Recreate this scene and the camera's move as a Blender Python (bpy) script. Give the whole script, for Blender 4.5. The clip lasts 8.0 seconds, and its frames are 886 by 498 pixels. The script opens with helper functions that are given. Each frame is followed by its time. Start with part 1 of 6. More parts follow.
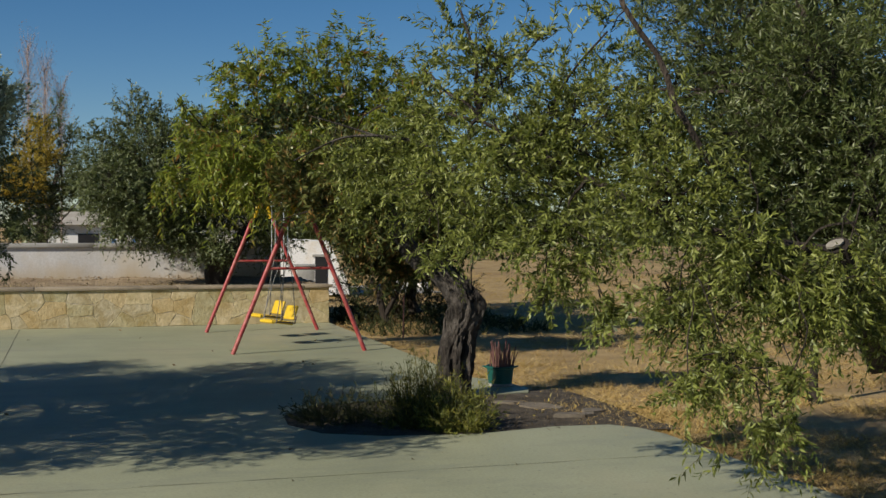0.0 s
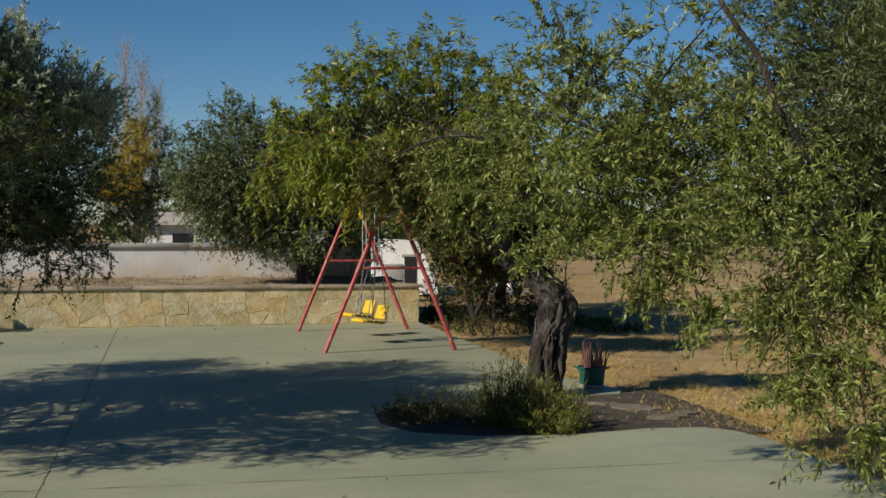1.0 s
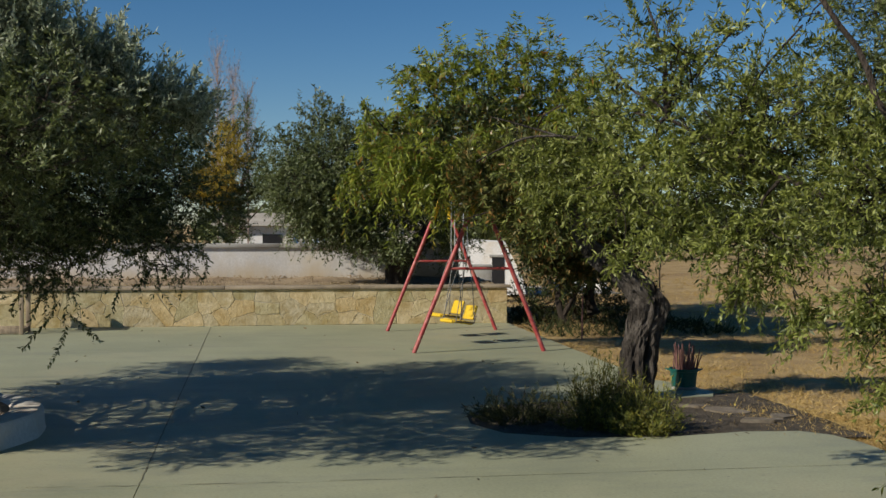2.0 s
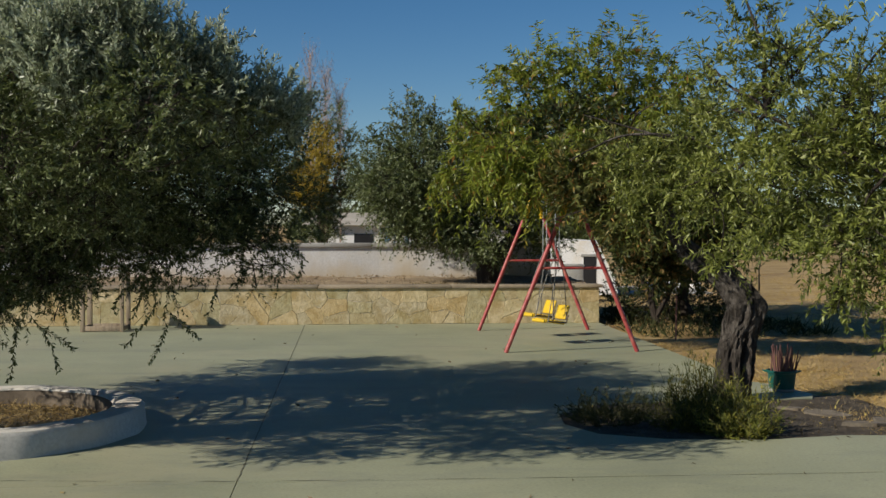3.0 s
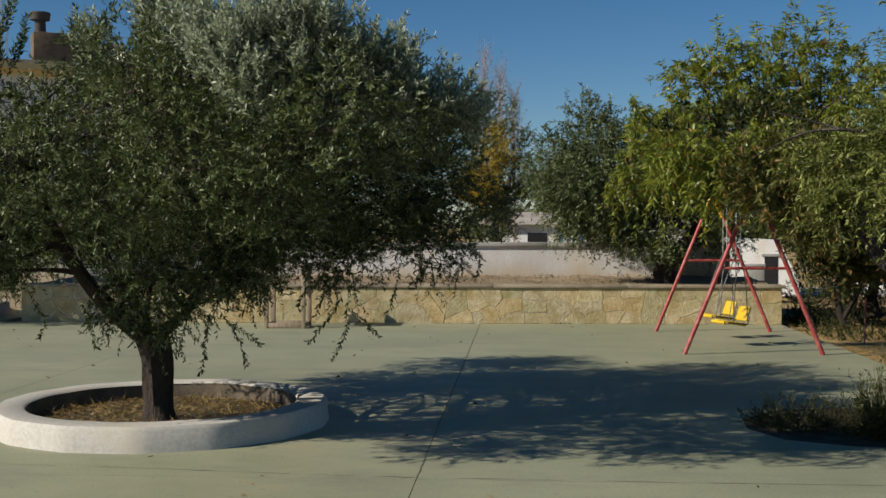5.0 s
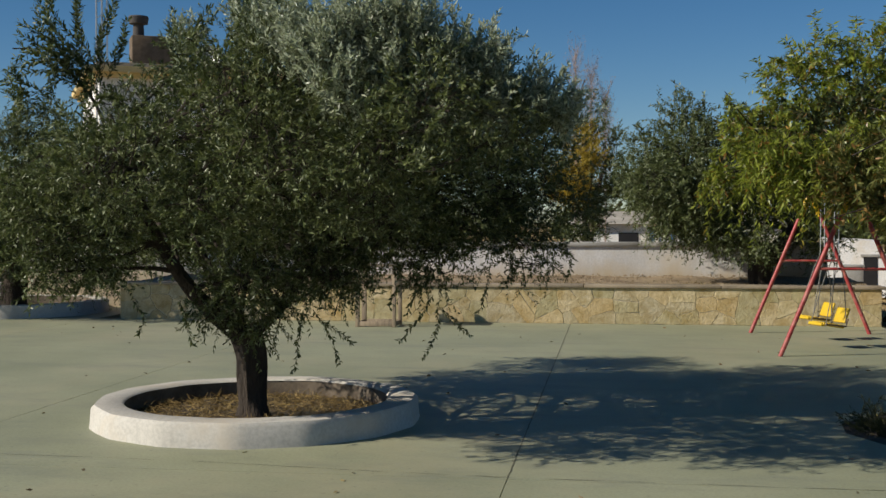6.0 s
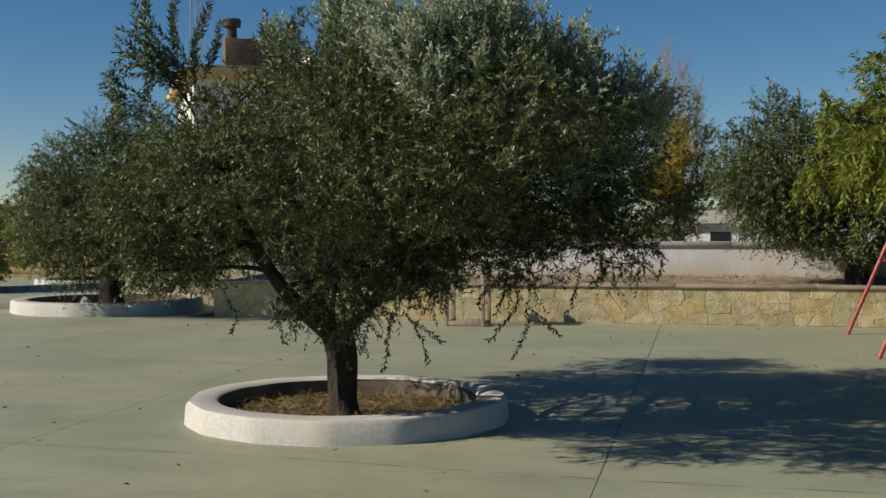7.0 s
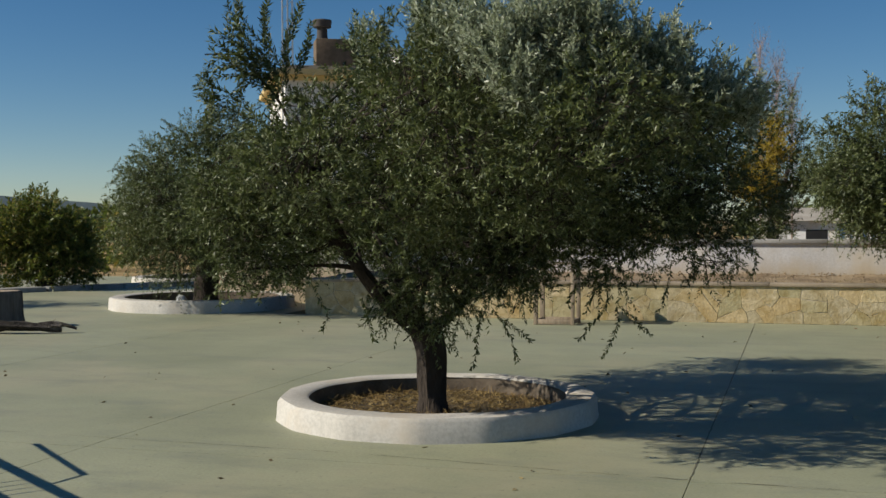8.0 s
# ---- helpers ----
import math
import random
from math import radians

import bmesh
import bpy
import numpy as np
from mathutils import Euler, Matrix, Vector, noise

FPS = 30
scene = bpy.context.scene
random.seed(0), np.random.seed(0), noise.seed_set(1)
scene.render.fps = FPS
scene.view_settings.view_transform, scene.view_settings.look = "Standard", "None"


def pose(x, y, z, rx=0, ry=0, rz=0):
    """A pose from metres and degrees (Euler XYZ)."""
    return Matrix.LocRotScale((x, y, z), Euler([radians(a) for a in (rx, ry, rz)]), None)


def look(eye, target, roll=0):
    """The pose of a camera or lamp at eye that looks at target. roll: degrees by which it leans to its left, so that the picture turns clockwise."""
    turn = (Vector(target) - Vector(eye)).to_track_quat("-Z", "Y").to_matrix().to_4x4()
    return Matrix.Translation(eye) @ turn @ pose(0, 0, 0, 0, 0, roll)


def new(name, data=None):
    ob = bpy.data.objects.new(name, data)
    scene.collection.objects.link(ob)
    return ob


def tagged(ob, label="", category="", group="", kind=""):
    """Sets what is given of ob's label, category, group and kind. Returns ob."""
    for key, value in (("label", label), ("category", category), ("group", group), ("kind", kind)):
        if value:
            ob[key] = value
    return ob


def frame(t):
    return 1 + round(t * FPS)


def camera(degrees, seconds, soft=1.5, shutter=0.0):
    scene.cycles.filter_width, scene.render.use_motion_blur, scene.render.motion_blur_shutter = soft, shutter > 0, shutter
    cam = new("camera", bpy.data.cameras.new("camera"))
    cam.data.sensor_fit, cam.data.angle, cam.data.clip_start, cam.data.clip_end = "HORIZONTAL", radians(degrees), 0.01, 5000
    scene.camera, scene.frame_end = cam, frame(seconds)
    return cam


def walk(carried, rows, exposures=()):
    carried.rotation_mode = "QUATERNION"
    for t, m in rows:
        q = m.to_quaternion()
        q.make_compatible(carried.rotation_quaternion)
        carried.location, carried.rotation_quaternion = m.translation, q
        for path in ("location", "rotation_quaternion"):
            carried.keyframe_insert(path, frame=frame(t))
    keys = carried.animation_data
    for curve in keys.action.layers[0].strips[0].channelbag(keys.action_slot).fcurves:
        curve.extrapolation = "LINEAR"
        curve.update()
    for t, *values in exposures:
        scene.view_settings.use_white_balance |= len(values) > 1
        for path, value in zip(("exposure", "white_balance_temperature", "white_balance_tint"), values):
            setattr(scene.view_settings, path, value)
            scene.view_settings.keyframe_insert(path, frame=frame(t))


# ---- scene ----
cam = camera(41.3, 8.0)
EYE = 1.6
# seconds, x, y, yaw, pitch, roll: a slow pan to the left from one standpoint
ROWS = [
    (0.0, 0.0, 0.0, 0.0, -1.19, -0.19), (0.5, -0.020, -0.003, 2.04, -1.19, -0.18),
    (1.0, -0.038, -0.005, 4.25, -1.20, -0.16), (1.5, -0.056, -0.008, 6.31, -1.19, -0.13),
    (3.0, -0.100, -0.012, 12.81, -1.22, 0.01), (3.5, -0.112, -0.013, 14.92, -1.24, 0.02),
    (4.0, -0.123, -0.013, 17.09, -1.24, 0.06), (4.5, -0.133, -0.013, 19.09, -1.24, 0.09),
    (6.0, -0.154, -0.010, 25.57, -1.27, 0.06), (6.5, -0.159, -0.009, 27.65, -1.28, 0.06),
    (7.0, -0.162, -0.007, 29.88, -1.29, 0.12), (7.5, -0.164, -0.005, 31.97, -1.32, 0.22),
    (8.0, -0.165, -0.002, 34.22, -1.36, 0.26),
]
EXPOSURE = 0.09
walk(cam, [(t, pose(x, y, EYE, 90 + pitch, roll, yaw)) for t, x, y, yaw, pitch, roll in ROWS], [(0, EXPOSURE), (8, EXPOSURE)])

# ---- axes of the yard: u along the stone wall, v away from the standpoint ----
YAW = radians(17.4)
UX, UY = math.cos(YAW), math.sin(YAW)


def at(u, v, z=0.0):
    return Vector((-1.85 + u * UX - v * UY, 19.1 + u * UY + v * UX, z))


def yard(u, v, z=0.0, turn=0.0):
    p = at(u, v, z)
    return pose(p.x, p.y, p.z, 0, 0, 17.4 + turn)


# ---- light ----
SHADE_U, SHADE_V = 1.45, 0.64
ray = Vector((SHADE_U * UX - SHADE_V * UY, SHADE_U * UY + SHADE_V * UX, -1.0)).normalized()
sun_data = bpy.data.lights.new("sun", "SUN")
sun_data.energy, sun_data.angle, sun_data.color = 5.0, radians(0.5), (1.0, 0.93, 0.80)
sun = new("sun", sun_data)
sun.matrix_world = look(-ray * 50, (0, 0, 0))
world = bpy.data.worlds.new("sky")
scene.world = world
world.use_nodes = True
wn = world.node_tree
sky = wn.nodes.new("ShaderNodeTexSky")
sky.sky_type, sky.sun_disc = "NISHITA", False
sky.sun_elevation = math.asin(-ray.z)
sky.sun_rotation = math.atan2(-ray.x, -ray.y)
sky.altitude, sky.air_density, sky.dust_density, sky.ozone_density = 2000.0, 1.0, 0.25, 2.4
wn.nodes["Background"].inputs["Strength"].default_value = 0.065
clear = wn.nodes.new("ShaderNodeHueSaturation")
clear.inputs["Saturation"].default_value = 1.3
wn.links.new(sky.outputs[0], clear.inputs["Color"])
wn.links.new(clear.outputs[0], wn.nodes["Background"].inputs[0])


# ---- materials ----
def ramp(nt, fac, stops):
    n = nt.nodes.new("ShaderNodeValToRGB")
    while len(n.color_ramp.elements) < len(stops):
        n.color_ramp.elements.new(0.5)
    for e, (p, c) in zip(n.color_ramp.elements, stops):
        e.position, e.color = p, (*c, 1)
    nt.links.new(fac, n.inputs[0])
    return n.outputs[0]


def tex(nt, scale, detail=4.0, rough=0.6, stretch=None, coord="Object"):
    tc = nt.nodes.new("ShaderNodeTexCoord")
    mp = nt.nodes.new("ShaderNodeMapping")
    if stretch:
        mp.inputs["Scale"].default_value = stretch
    nt.links.new(tc.outputs[coord], mp.inputs[0])
    n = nt.nodes.new("ShaderNodeTexNoise")
    n.inputs["Scale"].default_value, n.inputs["Detail"].default_value, n.inputs["Roughness"].default_value = scale, detail, rough
    nt.links.new(mp.outputs[0], n.inputs["Vector"])
    return n.outputs["Fac"]


def blend(nt, fac, a, b, mode="MIX"):
    n = nt.nodes.new("ShaderNodeMix")
    n.data_type, n.blend_type = "RGBA", mode
    for sock, val in ((n.inputs[0], fac), (n.inputs[6], a), (n.inputs[7], b)):
        if isinstance(val, (int, float)):
            sock.default_value = val
        elif isinstance(val, tuple):
            sock.default_value = (*val, 1)
        else:
            nt.links.new(val, sock)
    return n.outputs[2]


def start(name, rough=0.8, metal=0.0, spec=0.3):
    m = bpy.data.materials.new(name)
    m.use_nodes = True
    nt = m.node_tree
    b = nt.nodes["Principled BSDF"]
    b.inputs["Roughness"].default_value, b.inputs["Metallic"].default_value = rough, metal
    b.inputs["Specular IOR Level"].default_value = spec
    return m, nt, b


def bump(nt, b, height, strength, dist=0.02):
    n = nt.nodes.new("ShaderNodeBump")
    n.inputs["Strength"].default_value, n.inputs["Distance"].default_value = strength, dist
    nt.links.new(height, n.inputs["Height"])
    nt.links.new(n.outputs[0], b.inputs["Normal"])


def surface(name, dark, light, scale=3.0, fine=40.0, rough=0.85, metal=0.0, bumps=0.3, dist=0.02, stain=None, stain_scale=0.6, stretch=None, spec=0.3, vary=0.0, marks=None, mark_scale=1.3, tones=None, damp=None):
    """A weathered surface: two scales of mottling, optional stains, relief."""
    m, nt, b = start(name, rough, metal, spec)
    c = ramp(nt, tex(nt, scale, 5, 0.62, stretch), [(0.3, dark), (0.7, light)])
    f = tex(nt, fine, 3, 0.7, stretch)
    c = blend(nt, 0.55, c, ramp(nt, f, [(0.25, (0.55, 0.55, 0.55)), (0.6, (1, 1, 1))]), "MULTIPLY")
    if stain:
        k = ramp(nt, tex(nt, stain_scale, 6, 0.7), [(0.48, (0, 0, 0)), (0.68, (1, 1, 1))])
        c = blend(nt, k, c, stain)
    if tones:
        pick = nt.nodes.new("ShaderNodeObjectInfo")
        c = blend(nt, 1.0, c, ramp(nt, pick.outputs["Random"], tones), "MULTIPLY")
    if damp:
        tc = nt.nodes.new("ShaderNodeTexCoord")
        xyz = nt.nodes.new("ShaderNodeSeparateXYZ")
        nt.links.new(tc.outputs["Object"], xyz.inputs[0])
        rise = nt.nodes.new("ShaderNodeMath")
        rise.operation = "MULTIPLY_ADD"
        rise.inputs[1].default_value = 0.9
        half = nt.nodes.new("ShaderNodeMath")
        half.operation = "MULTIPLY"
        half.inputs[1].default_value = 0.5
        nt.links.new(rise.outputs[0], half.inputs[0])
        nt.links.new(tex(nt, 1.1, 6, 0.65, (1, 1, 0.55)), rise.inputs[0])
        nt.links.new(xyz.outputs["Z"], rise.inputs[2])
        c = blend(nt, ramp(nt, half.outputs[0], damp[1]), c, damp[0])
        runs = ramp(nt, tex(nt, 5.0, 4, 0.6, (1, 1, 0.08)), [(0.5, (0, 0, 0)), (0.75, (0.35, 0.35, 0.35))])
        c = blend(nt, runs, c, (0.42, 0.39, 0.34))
    if marks:
        k = ramp(nt, tex(nt, mark_scale, 8, 0.72, (1.0, 2.6, 1.0)), [(0.50, (0, 0, 0)), (0.72, (0.75, 0.75, 0.75))])
        c = blend(nt, k, c, marks)
        dots = ramp(nt, tex(nt, 21.0, 2, 0.5), [(0.66, (0, 0, 0)), (0.74, (0.6, 0.6, 0.6))])
        c = blend(nt, dots, c, tuple(q * 0.7 for q in marks))
    if vary:
        info = nt.nodes.new("ShaderNodeObjectInfo")
        hs = nt.nodes.new("ShaderNodeHueSaturation")
        mr = nt.nodes.new("ShaderNodeMapRange")
        mr.inputs[3].default_value, mr.inputs[4].default_value = 1 - vary, 1 + vary
        nt.links.new(info.outputs["Random"], mr.inputs[0])
        nt.links.new(mr.outputs[0], hs.inputs["Value"])
        nt.links.new(c, hs.inputs["Color"])
        c = hs.outputs[0]
    nt.links.new(c, b.inputs["Base Color"])
    if bumps:
        bump(nt, b, f, bumps, dist)
    return m


def leaf_material(name, stops, through_light=0.25, rough=0.45, spec=0.35, tint=(0.9, 1.0, 0.35)):
    """Leaves: each one its own tone, part of the light passes through."""
    m, nt, b = start(name, rough, 0, spec)
    geo = nt.nodes.new("ShaderNodeNewGeometry")
    c = ramp(nt, geo.outputs["Random Per Island"], stops)
    patch = tex(nt, 1.3, 3, 0.6)
    c = blend(nt, 0.6, c, ramp(nt, patch, [(0.3, (0.6, 0.62, 0.55)), (0.7, (1.1, 1.1, 1.0))]), "MULTIPLY")
    nt.links.new(c, b.inputs["Base Color"])
    t = nt.nodes.new("ShaderNodeBsdfTranslucent")
    warm = blend(nt, 0.5, c, tint, "MULTIPLY")
    nt.links.new(warm, t.inputs[0])
    mix = nt.nodes.new("ShaderNodeMixShader")
    mix.inputs[0].default_value = through_light
    nt.links.new(b.outputs[0], mix.inputs[1])
    nt.links.new(t.outputs[0], mix.inputs[2])
    nt.links.new(mix.outputs[0], nt.nodes["Material Output"].inputs[0])
    return m


M_SLAB = surface("green_concrete", (0.242, 0.254, 0.163), (0.338, 0.342, 0.222), 0.55, 45, 0.6, bumps=0.12, dist=0.006, spec=0.5, stain=(0.35, 0.32, 0.21), stain_scale=0.22, marks=(0.19, 0.20, 0.15), mark_scale=0.7)
M_FIELD = surface("dry_field", (0.295, 0.2, 0.085), (0.50, 0.36, 0.17), 1.1, 30, 0.95, bumps=0.8, dist=0.05, stain=(0.22, 0.14, 0.07), stain_scale=0.35)
# dark soil, lowered further so its colour carries the shade over the bed
M_BED = surface("dark_soil_shaded", (0.038, 0.03, 0.022), (0.125, 0.1, 0.07), 6, 50, 0.95, bumps=0.9, dist=0.03)
M_TERRACE = surface("terrace_soil", (0.20, 0.14, 0.085), (0.40, 0.31, 0.2), 2, 40, 0.95, bumps=0.7, dist=0.03)
M_STONE = surface("wall_stone", (0.44, 0.36, 0.21), (0.64, 0.56, 0.40), 5.5, 24, 0.85, bumps=0.6, dist=0.02, stain=(0.36, 0.275, 0.125), stain_scale=3.2, vary=0.12,
                  tones=[(0.0, (1.0, 1.0, 1.0)), (0.2, (0.97, 0.93, 0.82)), (0.4, (0.83, 0.85, 0.74)), (0.55, (1.0, 0.98, 0.93)), (0.7, (0.95, 0.85, 0.68)), (0.82, (0.78, 0.77, 0.62)), (1.0, (1.0, 0.96, 0.88))])
M_MORTAR = surface("mortar", (0.46, 0.39, 0.27), (0.58, 0.51, 0.38), 4, 60, 0.95, bumps=0.5, dist=0.01)
M_COPING = surface("coping_concrete", (0.26, 0.21, 0.15), (0.40, 0.33, 0.24), 2.5, 45, 0.9, bumps=0.3, dist=0.008, stain=(0.17, 0.14, 0.10), stain_scale=1.2)
M_WHITE = surface("whitewash", (0.70, 0.69, 0.68), (0.86, 0.85, 0.84), 1.2, 30, 0.9, bumps=0.2, dist=0.01, stain=(0.62, 0.54, 0.42), stain_scale=0.9)
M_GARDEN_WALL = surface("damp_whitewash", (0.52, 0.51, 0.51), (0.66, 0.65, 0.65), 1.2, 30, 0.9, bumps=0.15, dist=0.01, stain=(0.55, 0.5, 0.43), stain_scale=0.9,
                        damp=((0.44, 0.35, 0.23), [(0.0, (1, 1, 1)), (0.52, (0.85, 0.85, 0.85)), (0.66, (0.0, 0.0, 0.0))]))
M_PLANTER = surface("painted_kerb", (0.50, 0.47, 0.42), (0.60, 0.575, 0.53), 1.2, 35, 0.85, bumps=0.08, dist=0.004, stain=(0.50, 0.44, 0.36), stain_scale=1.4)
M_RED = surface("red_paint", (0.27, 0.028, 0.03), (0.38, 0.055, 0.055), 9, 60, 0.45, bumps=0.1, dist=0.002, stain=(0.42, 0.16, 0.13), stain_scale=6, spec=0.5)
M_YELLOW = surface("yellow_plastic", (0.60, 0.38, 0.015), (0.74, 0.50, 0.03), 6, 50, 0.4, bumps=0.05, dist=0.002, spec=0.5)
M_STEEL = surface("galvanised_steel", (0.40, 0.40, 0.40), (0.62, 0.62, 0.62), 20, 80, 0.4, 0.8, bumps=0.1, dist=0.001)
M_ROPE = surface("grey_rope", (0.16, 0.15, 0.14), (0.26, 0.25, 0.23), 20, 90, 0.9, bumps=0.3, dist=0.002)
M_POT = surface("green_plastic", (0.002, 0.07, 0.058), (0.005, 0.105, 0.085), 6, 40, 0.4, bumps=0.05, dist=0.002, spec=0.5)
M_DRYSTEM = surface("dry_stems", (0.12, 0.055, 0.05), (0.25, 0.13, 0.11), 14, 60, 0.9, bumps=0.4, dist=0.004)
M_BARK = surface("olive_bark", (0.018, 0.014, 0.011), (0.075, 0.058, 0.045), 5, 38, 0.95, bumps=1.0, dist=0.04, stretch=(1, 1, 0.3))
M_OLDBARK = surface("old_split_bark", (0.012, 0.010, 0.008), (0.075, 0.062, 0.052), 11, 46, 0.95, bumps=1.0, dist=0.06, stretch=(1, 1, 0.14), stain=(0.17, 0.15, 0.13), stain_scale=3.4)
M_TWIG = surface("twig_bark", (0.05, 0.05, 0.025), (0.12, 0.115, 0.06), 8, 50, 0.9, bumps=0.3, dist=0.005)
M_BARE = surface("bare_poplar_twig", (0.34, 0.25, 0.22), (0.50, 0.38, 0.33), 8, 50, 0.9, bumps=0.0)
M_WOOD = surface("weathered_plank", (0.24, 0.185, 0.13), (0.44, 0.35, 0.25), 3, 50, 0.9, bumps=0.4, dist=0.006, stretch=(6, 6, 0.7))
# near-black colour stands for the unlit inside of door and window
M_DARK = surface("unlit_inside", (0.012, 0.012, 0.014), (0.02, 0.02, 0.022), 3, 30, 0.6, bumps=0.0)
M_BLUE = surface("blue_paint", (0.07, 0.17, 0.38), (0.10, 0.23, 0.46), 5, 40, 0.6, bumps=0.0)
M_OCHRE = surface("ochre_paint", (0.60, 0.45, 0.20), (0.72, 0.57, 0.29), 2, 30, 0.85, bumps=0.1, dist=0.01)
M_ROOF = surface("grey_roof", (0.30, 0.27, 0.23), (0.45, 0.41, 0.35), 1.5, 20, 0.9, bumps=0.3, dist=0.03)
M_CLAY = surface("fired_clay", (0.10, 0.075, 0.05), (0.19, 0.14, 0.10), 4, 40, 0.9, bumps=0.3, dist=0.01)
M_CONCRETE = surface("grey_concrete", (0.28, 0.27, 0.25), (0.40, 0.39, 0.37), 1.2, 40, 0.9, bumps=0.3, dist=0.01, stain=(0.18, 0.17, 0.15), stain_scale=1.0)
M_SLATE = surface("dark_slate", (0.05, 0.045, 0.045), (0.10, 0.09, 0.085), 4, 40, 0.9, bumps=0.3, dist=0.01)
M_STUMP = surface("grey_stump_bark", (0.06, 0.055, 0.05), (0.20, 0.185, 0.165), 10, 45, 0.95, bumps=1.0, dist=0.04, stretch=(1, 1, 0.12))
M_PALECUT = surface("fresh_sawn_wood", (0.20, 0.18, 0.15), (0.33, 0.30, 0.25), 14, 70, 0.85, bumps=0.3, dist=0.004)
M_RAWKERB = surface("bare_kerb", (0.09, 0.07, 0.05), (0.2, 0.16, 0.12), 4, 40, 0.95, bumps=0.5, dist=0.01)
M_RAWSTONE = surface("earthy_stone", (0.13, 0.11, 0.085), (0.26, 0.22, 0.17), 7, 50, 0.95, bumps=0.8, dist=0.02, stain=(0.09, 0.07, 0.05), stain_scale=3)
# scrub colour shifted to blue-grey to carry the distance haze
M_HILL = surface("hazed_hill_scrub", (0.05, 0.075, 0.085), (0.08, 0.11, 0.115), 0.01, 0.1, 1.0, bumps=0.0)
L_OLIVE = leaf_material("olive_leaf", [(0.0, (0.052, 0.070, 0.024)), (0.45, (0.092, 0.115, 0.038)), (0.75, (0.145, 0.168, 0.062)), (0.9, (0.22, 0.25, 0.13)), (1.0, (0.36, 0.40, 0.28))], 0.24, 0.45, 0.35)
# browning leaves, with the colour lowered further to carry shade
L_DRY_SHADED = leaf_material("browning_leaf_shaded", [(0.0, (0.035, 0.045, 0.014)), (0.55, (0.075, 0.085, 0.025)), (0.8, (0.12, 0.085, 0.03)), (1.0, (0.24, 0.15, 0.06))], 0.2, 0.6, 0.2)
# paler copy of the olive leaf: light on the crown top in the colour
L_SHOOT_LIT = leaf_material("olive_shoot_lit", [(0.0, (0.20, 0.235, 0.15)), (0.5, (0.38, 0.42, 0.31)), (0.8, (0.52, 0.56, 0.45)), (1.0, (0.64, 0.68, 0.58))], 0.5, 0.4, 0.5, (0.95, 1.0, 0.85))
L_OLIVE_NEAR = leaf_material("olive_leaf_fresh", [(0.0, (0.065, 0.088, 0.022)), (0.4, (0.165, 0.188, 0.038)), (0.75, (0.285, 0.312, 0.075)), (0.93, (0.37, 0.40, 0.14)), (1.0, (0.5, 0.53, 0.3))], 0.36, 0.5, 0.3)
L_OLIVE_DARK = leaf_material("olive_leaf_dark", [(0.0, (0.055, 0.076, 0.022)), (0.5, (0.105, 0.132, 0.038)), (0.8, (0.165, 0.195, 0.065)), (0.92, (0.25, 0.28, 0.14)), (1.0, (0.38, 0.41, 0.27))], 0.3, 0.45, 0.35)
L_ALMOND = leaf_material("almond_leaf", [(0.0, (0.13, 0.165, 0.03)), (0.5, (0.25, 0.29, 0.045)), (0.88, (0.35, 0.385, 0.065)), (0.94, (0.34, 0.24, 0.05)), (1.0, (0.36, 0.16, 0.05))], 0.45, 0.38, 0.45)
L_ALMOND_DRY = leaf_material("almond_leaf_dry", [(0.0, (0.075, 0.085, 0.028)), (0.55, (0.135, 0.15, 0.045)), (0.82, (0.2, 0.19, 0.06)), (0.93, (0.3, 0.17, 0.05)), (1.0, (0.34, 0.19, 0.07))], 0.3, 0.5, 0.3)
L_SHRUB = leaf_material("shrub_leaf", [(0.0, (0.08, 0.11, 0.028)), (0.6, (0.16, 0.19, 0.045)), (1.0, (0.28, 0.22, 0.07))], 0.4)
# leaf colour made dark so the plants by the wall end look shaded
L_SHADE = leaf_material("shade_dark_leaf", [(0.0, (0.03, 0.045, 0.016)), (0.75, (0.065, 0.085, 0.028)), (0.9, (0.09, 0.07, 0.025)), (1.0, (0.16, 0.09, 0.03))], 0.2)
L_AUTUMN = leaf_material("autumn_leaf", [(0.0, (0.28, 0.21, 0.035)), (0.6, (0.48, 0.35, 0.05)), (1.0, (0.6, 0.45, 0.1))], 0.4)
L_WEED = leaf_material("weed_leaf", [(0.0, (0.05, 0.062, 0.018)), (0.6, (0.105, 0.115, 0.028)), (1.0, (0.24, 0.2, 0.05))], 0.3, 0.7, 0.15)
L_PLUME = leaf_material("plume_leaf", [(0.0, (0.22, 0.16, 0.13)), (0.6, (0.38, 0.26, 0.21)), (1.0, (0.48, 0.36, 0.24))], 0.4, 0.8, 0.1)
L_LITTER = leaf_material("dead_leaf", [(0.0, (0.09, 0.065, 0.04)), (0.6, (0.2, 0.15, 0.095)), (0.92, (0.30, 0.24, 0.16)), (1.0, (0.5, 0.4, 0.12))], 0.15, 0.8, 0.1)
L_TERRACE = leaf_material("terrace_dry_grass", [(0.0, (0.14, 0.10, 0.06)), (0.5, (0.30, 0.23, 0.14)), (1.0, (0.48, 0.39, 0.24))], 0.15, 0.85, 0.1)
L_STRAW = leaf_material("planter_straw", [(0.0, (0.15, 0.10, 0.05)), (0.5, (0.30, 0.20, 0.085)), (1.0, (0.50, 0.37, 0.17))], 0.15, 0.85, 0.1)
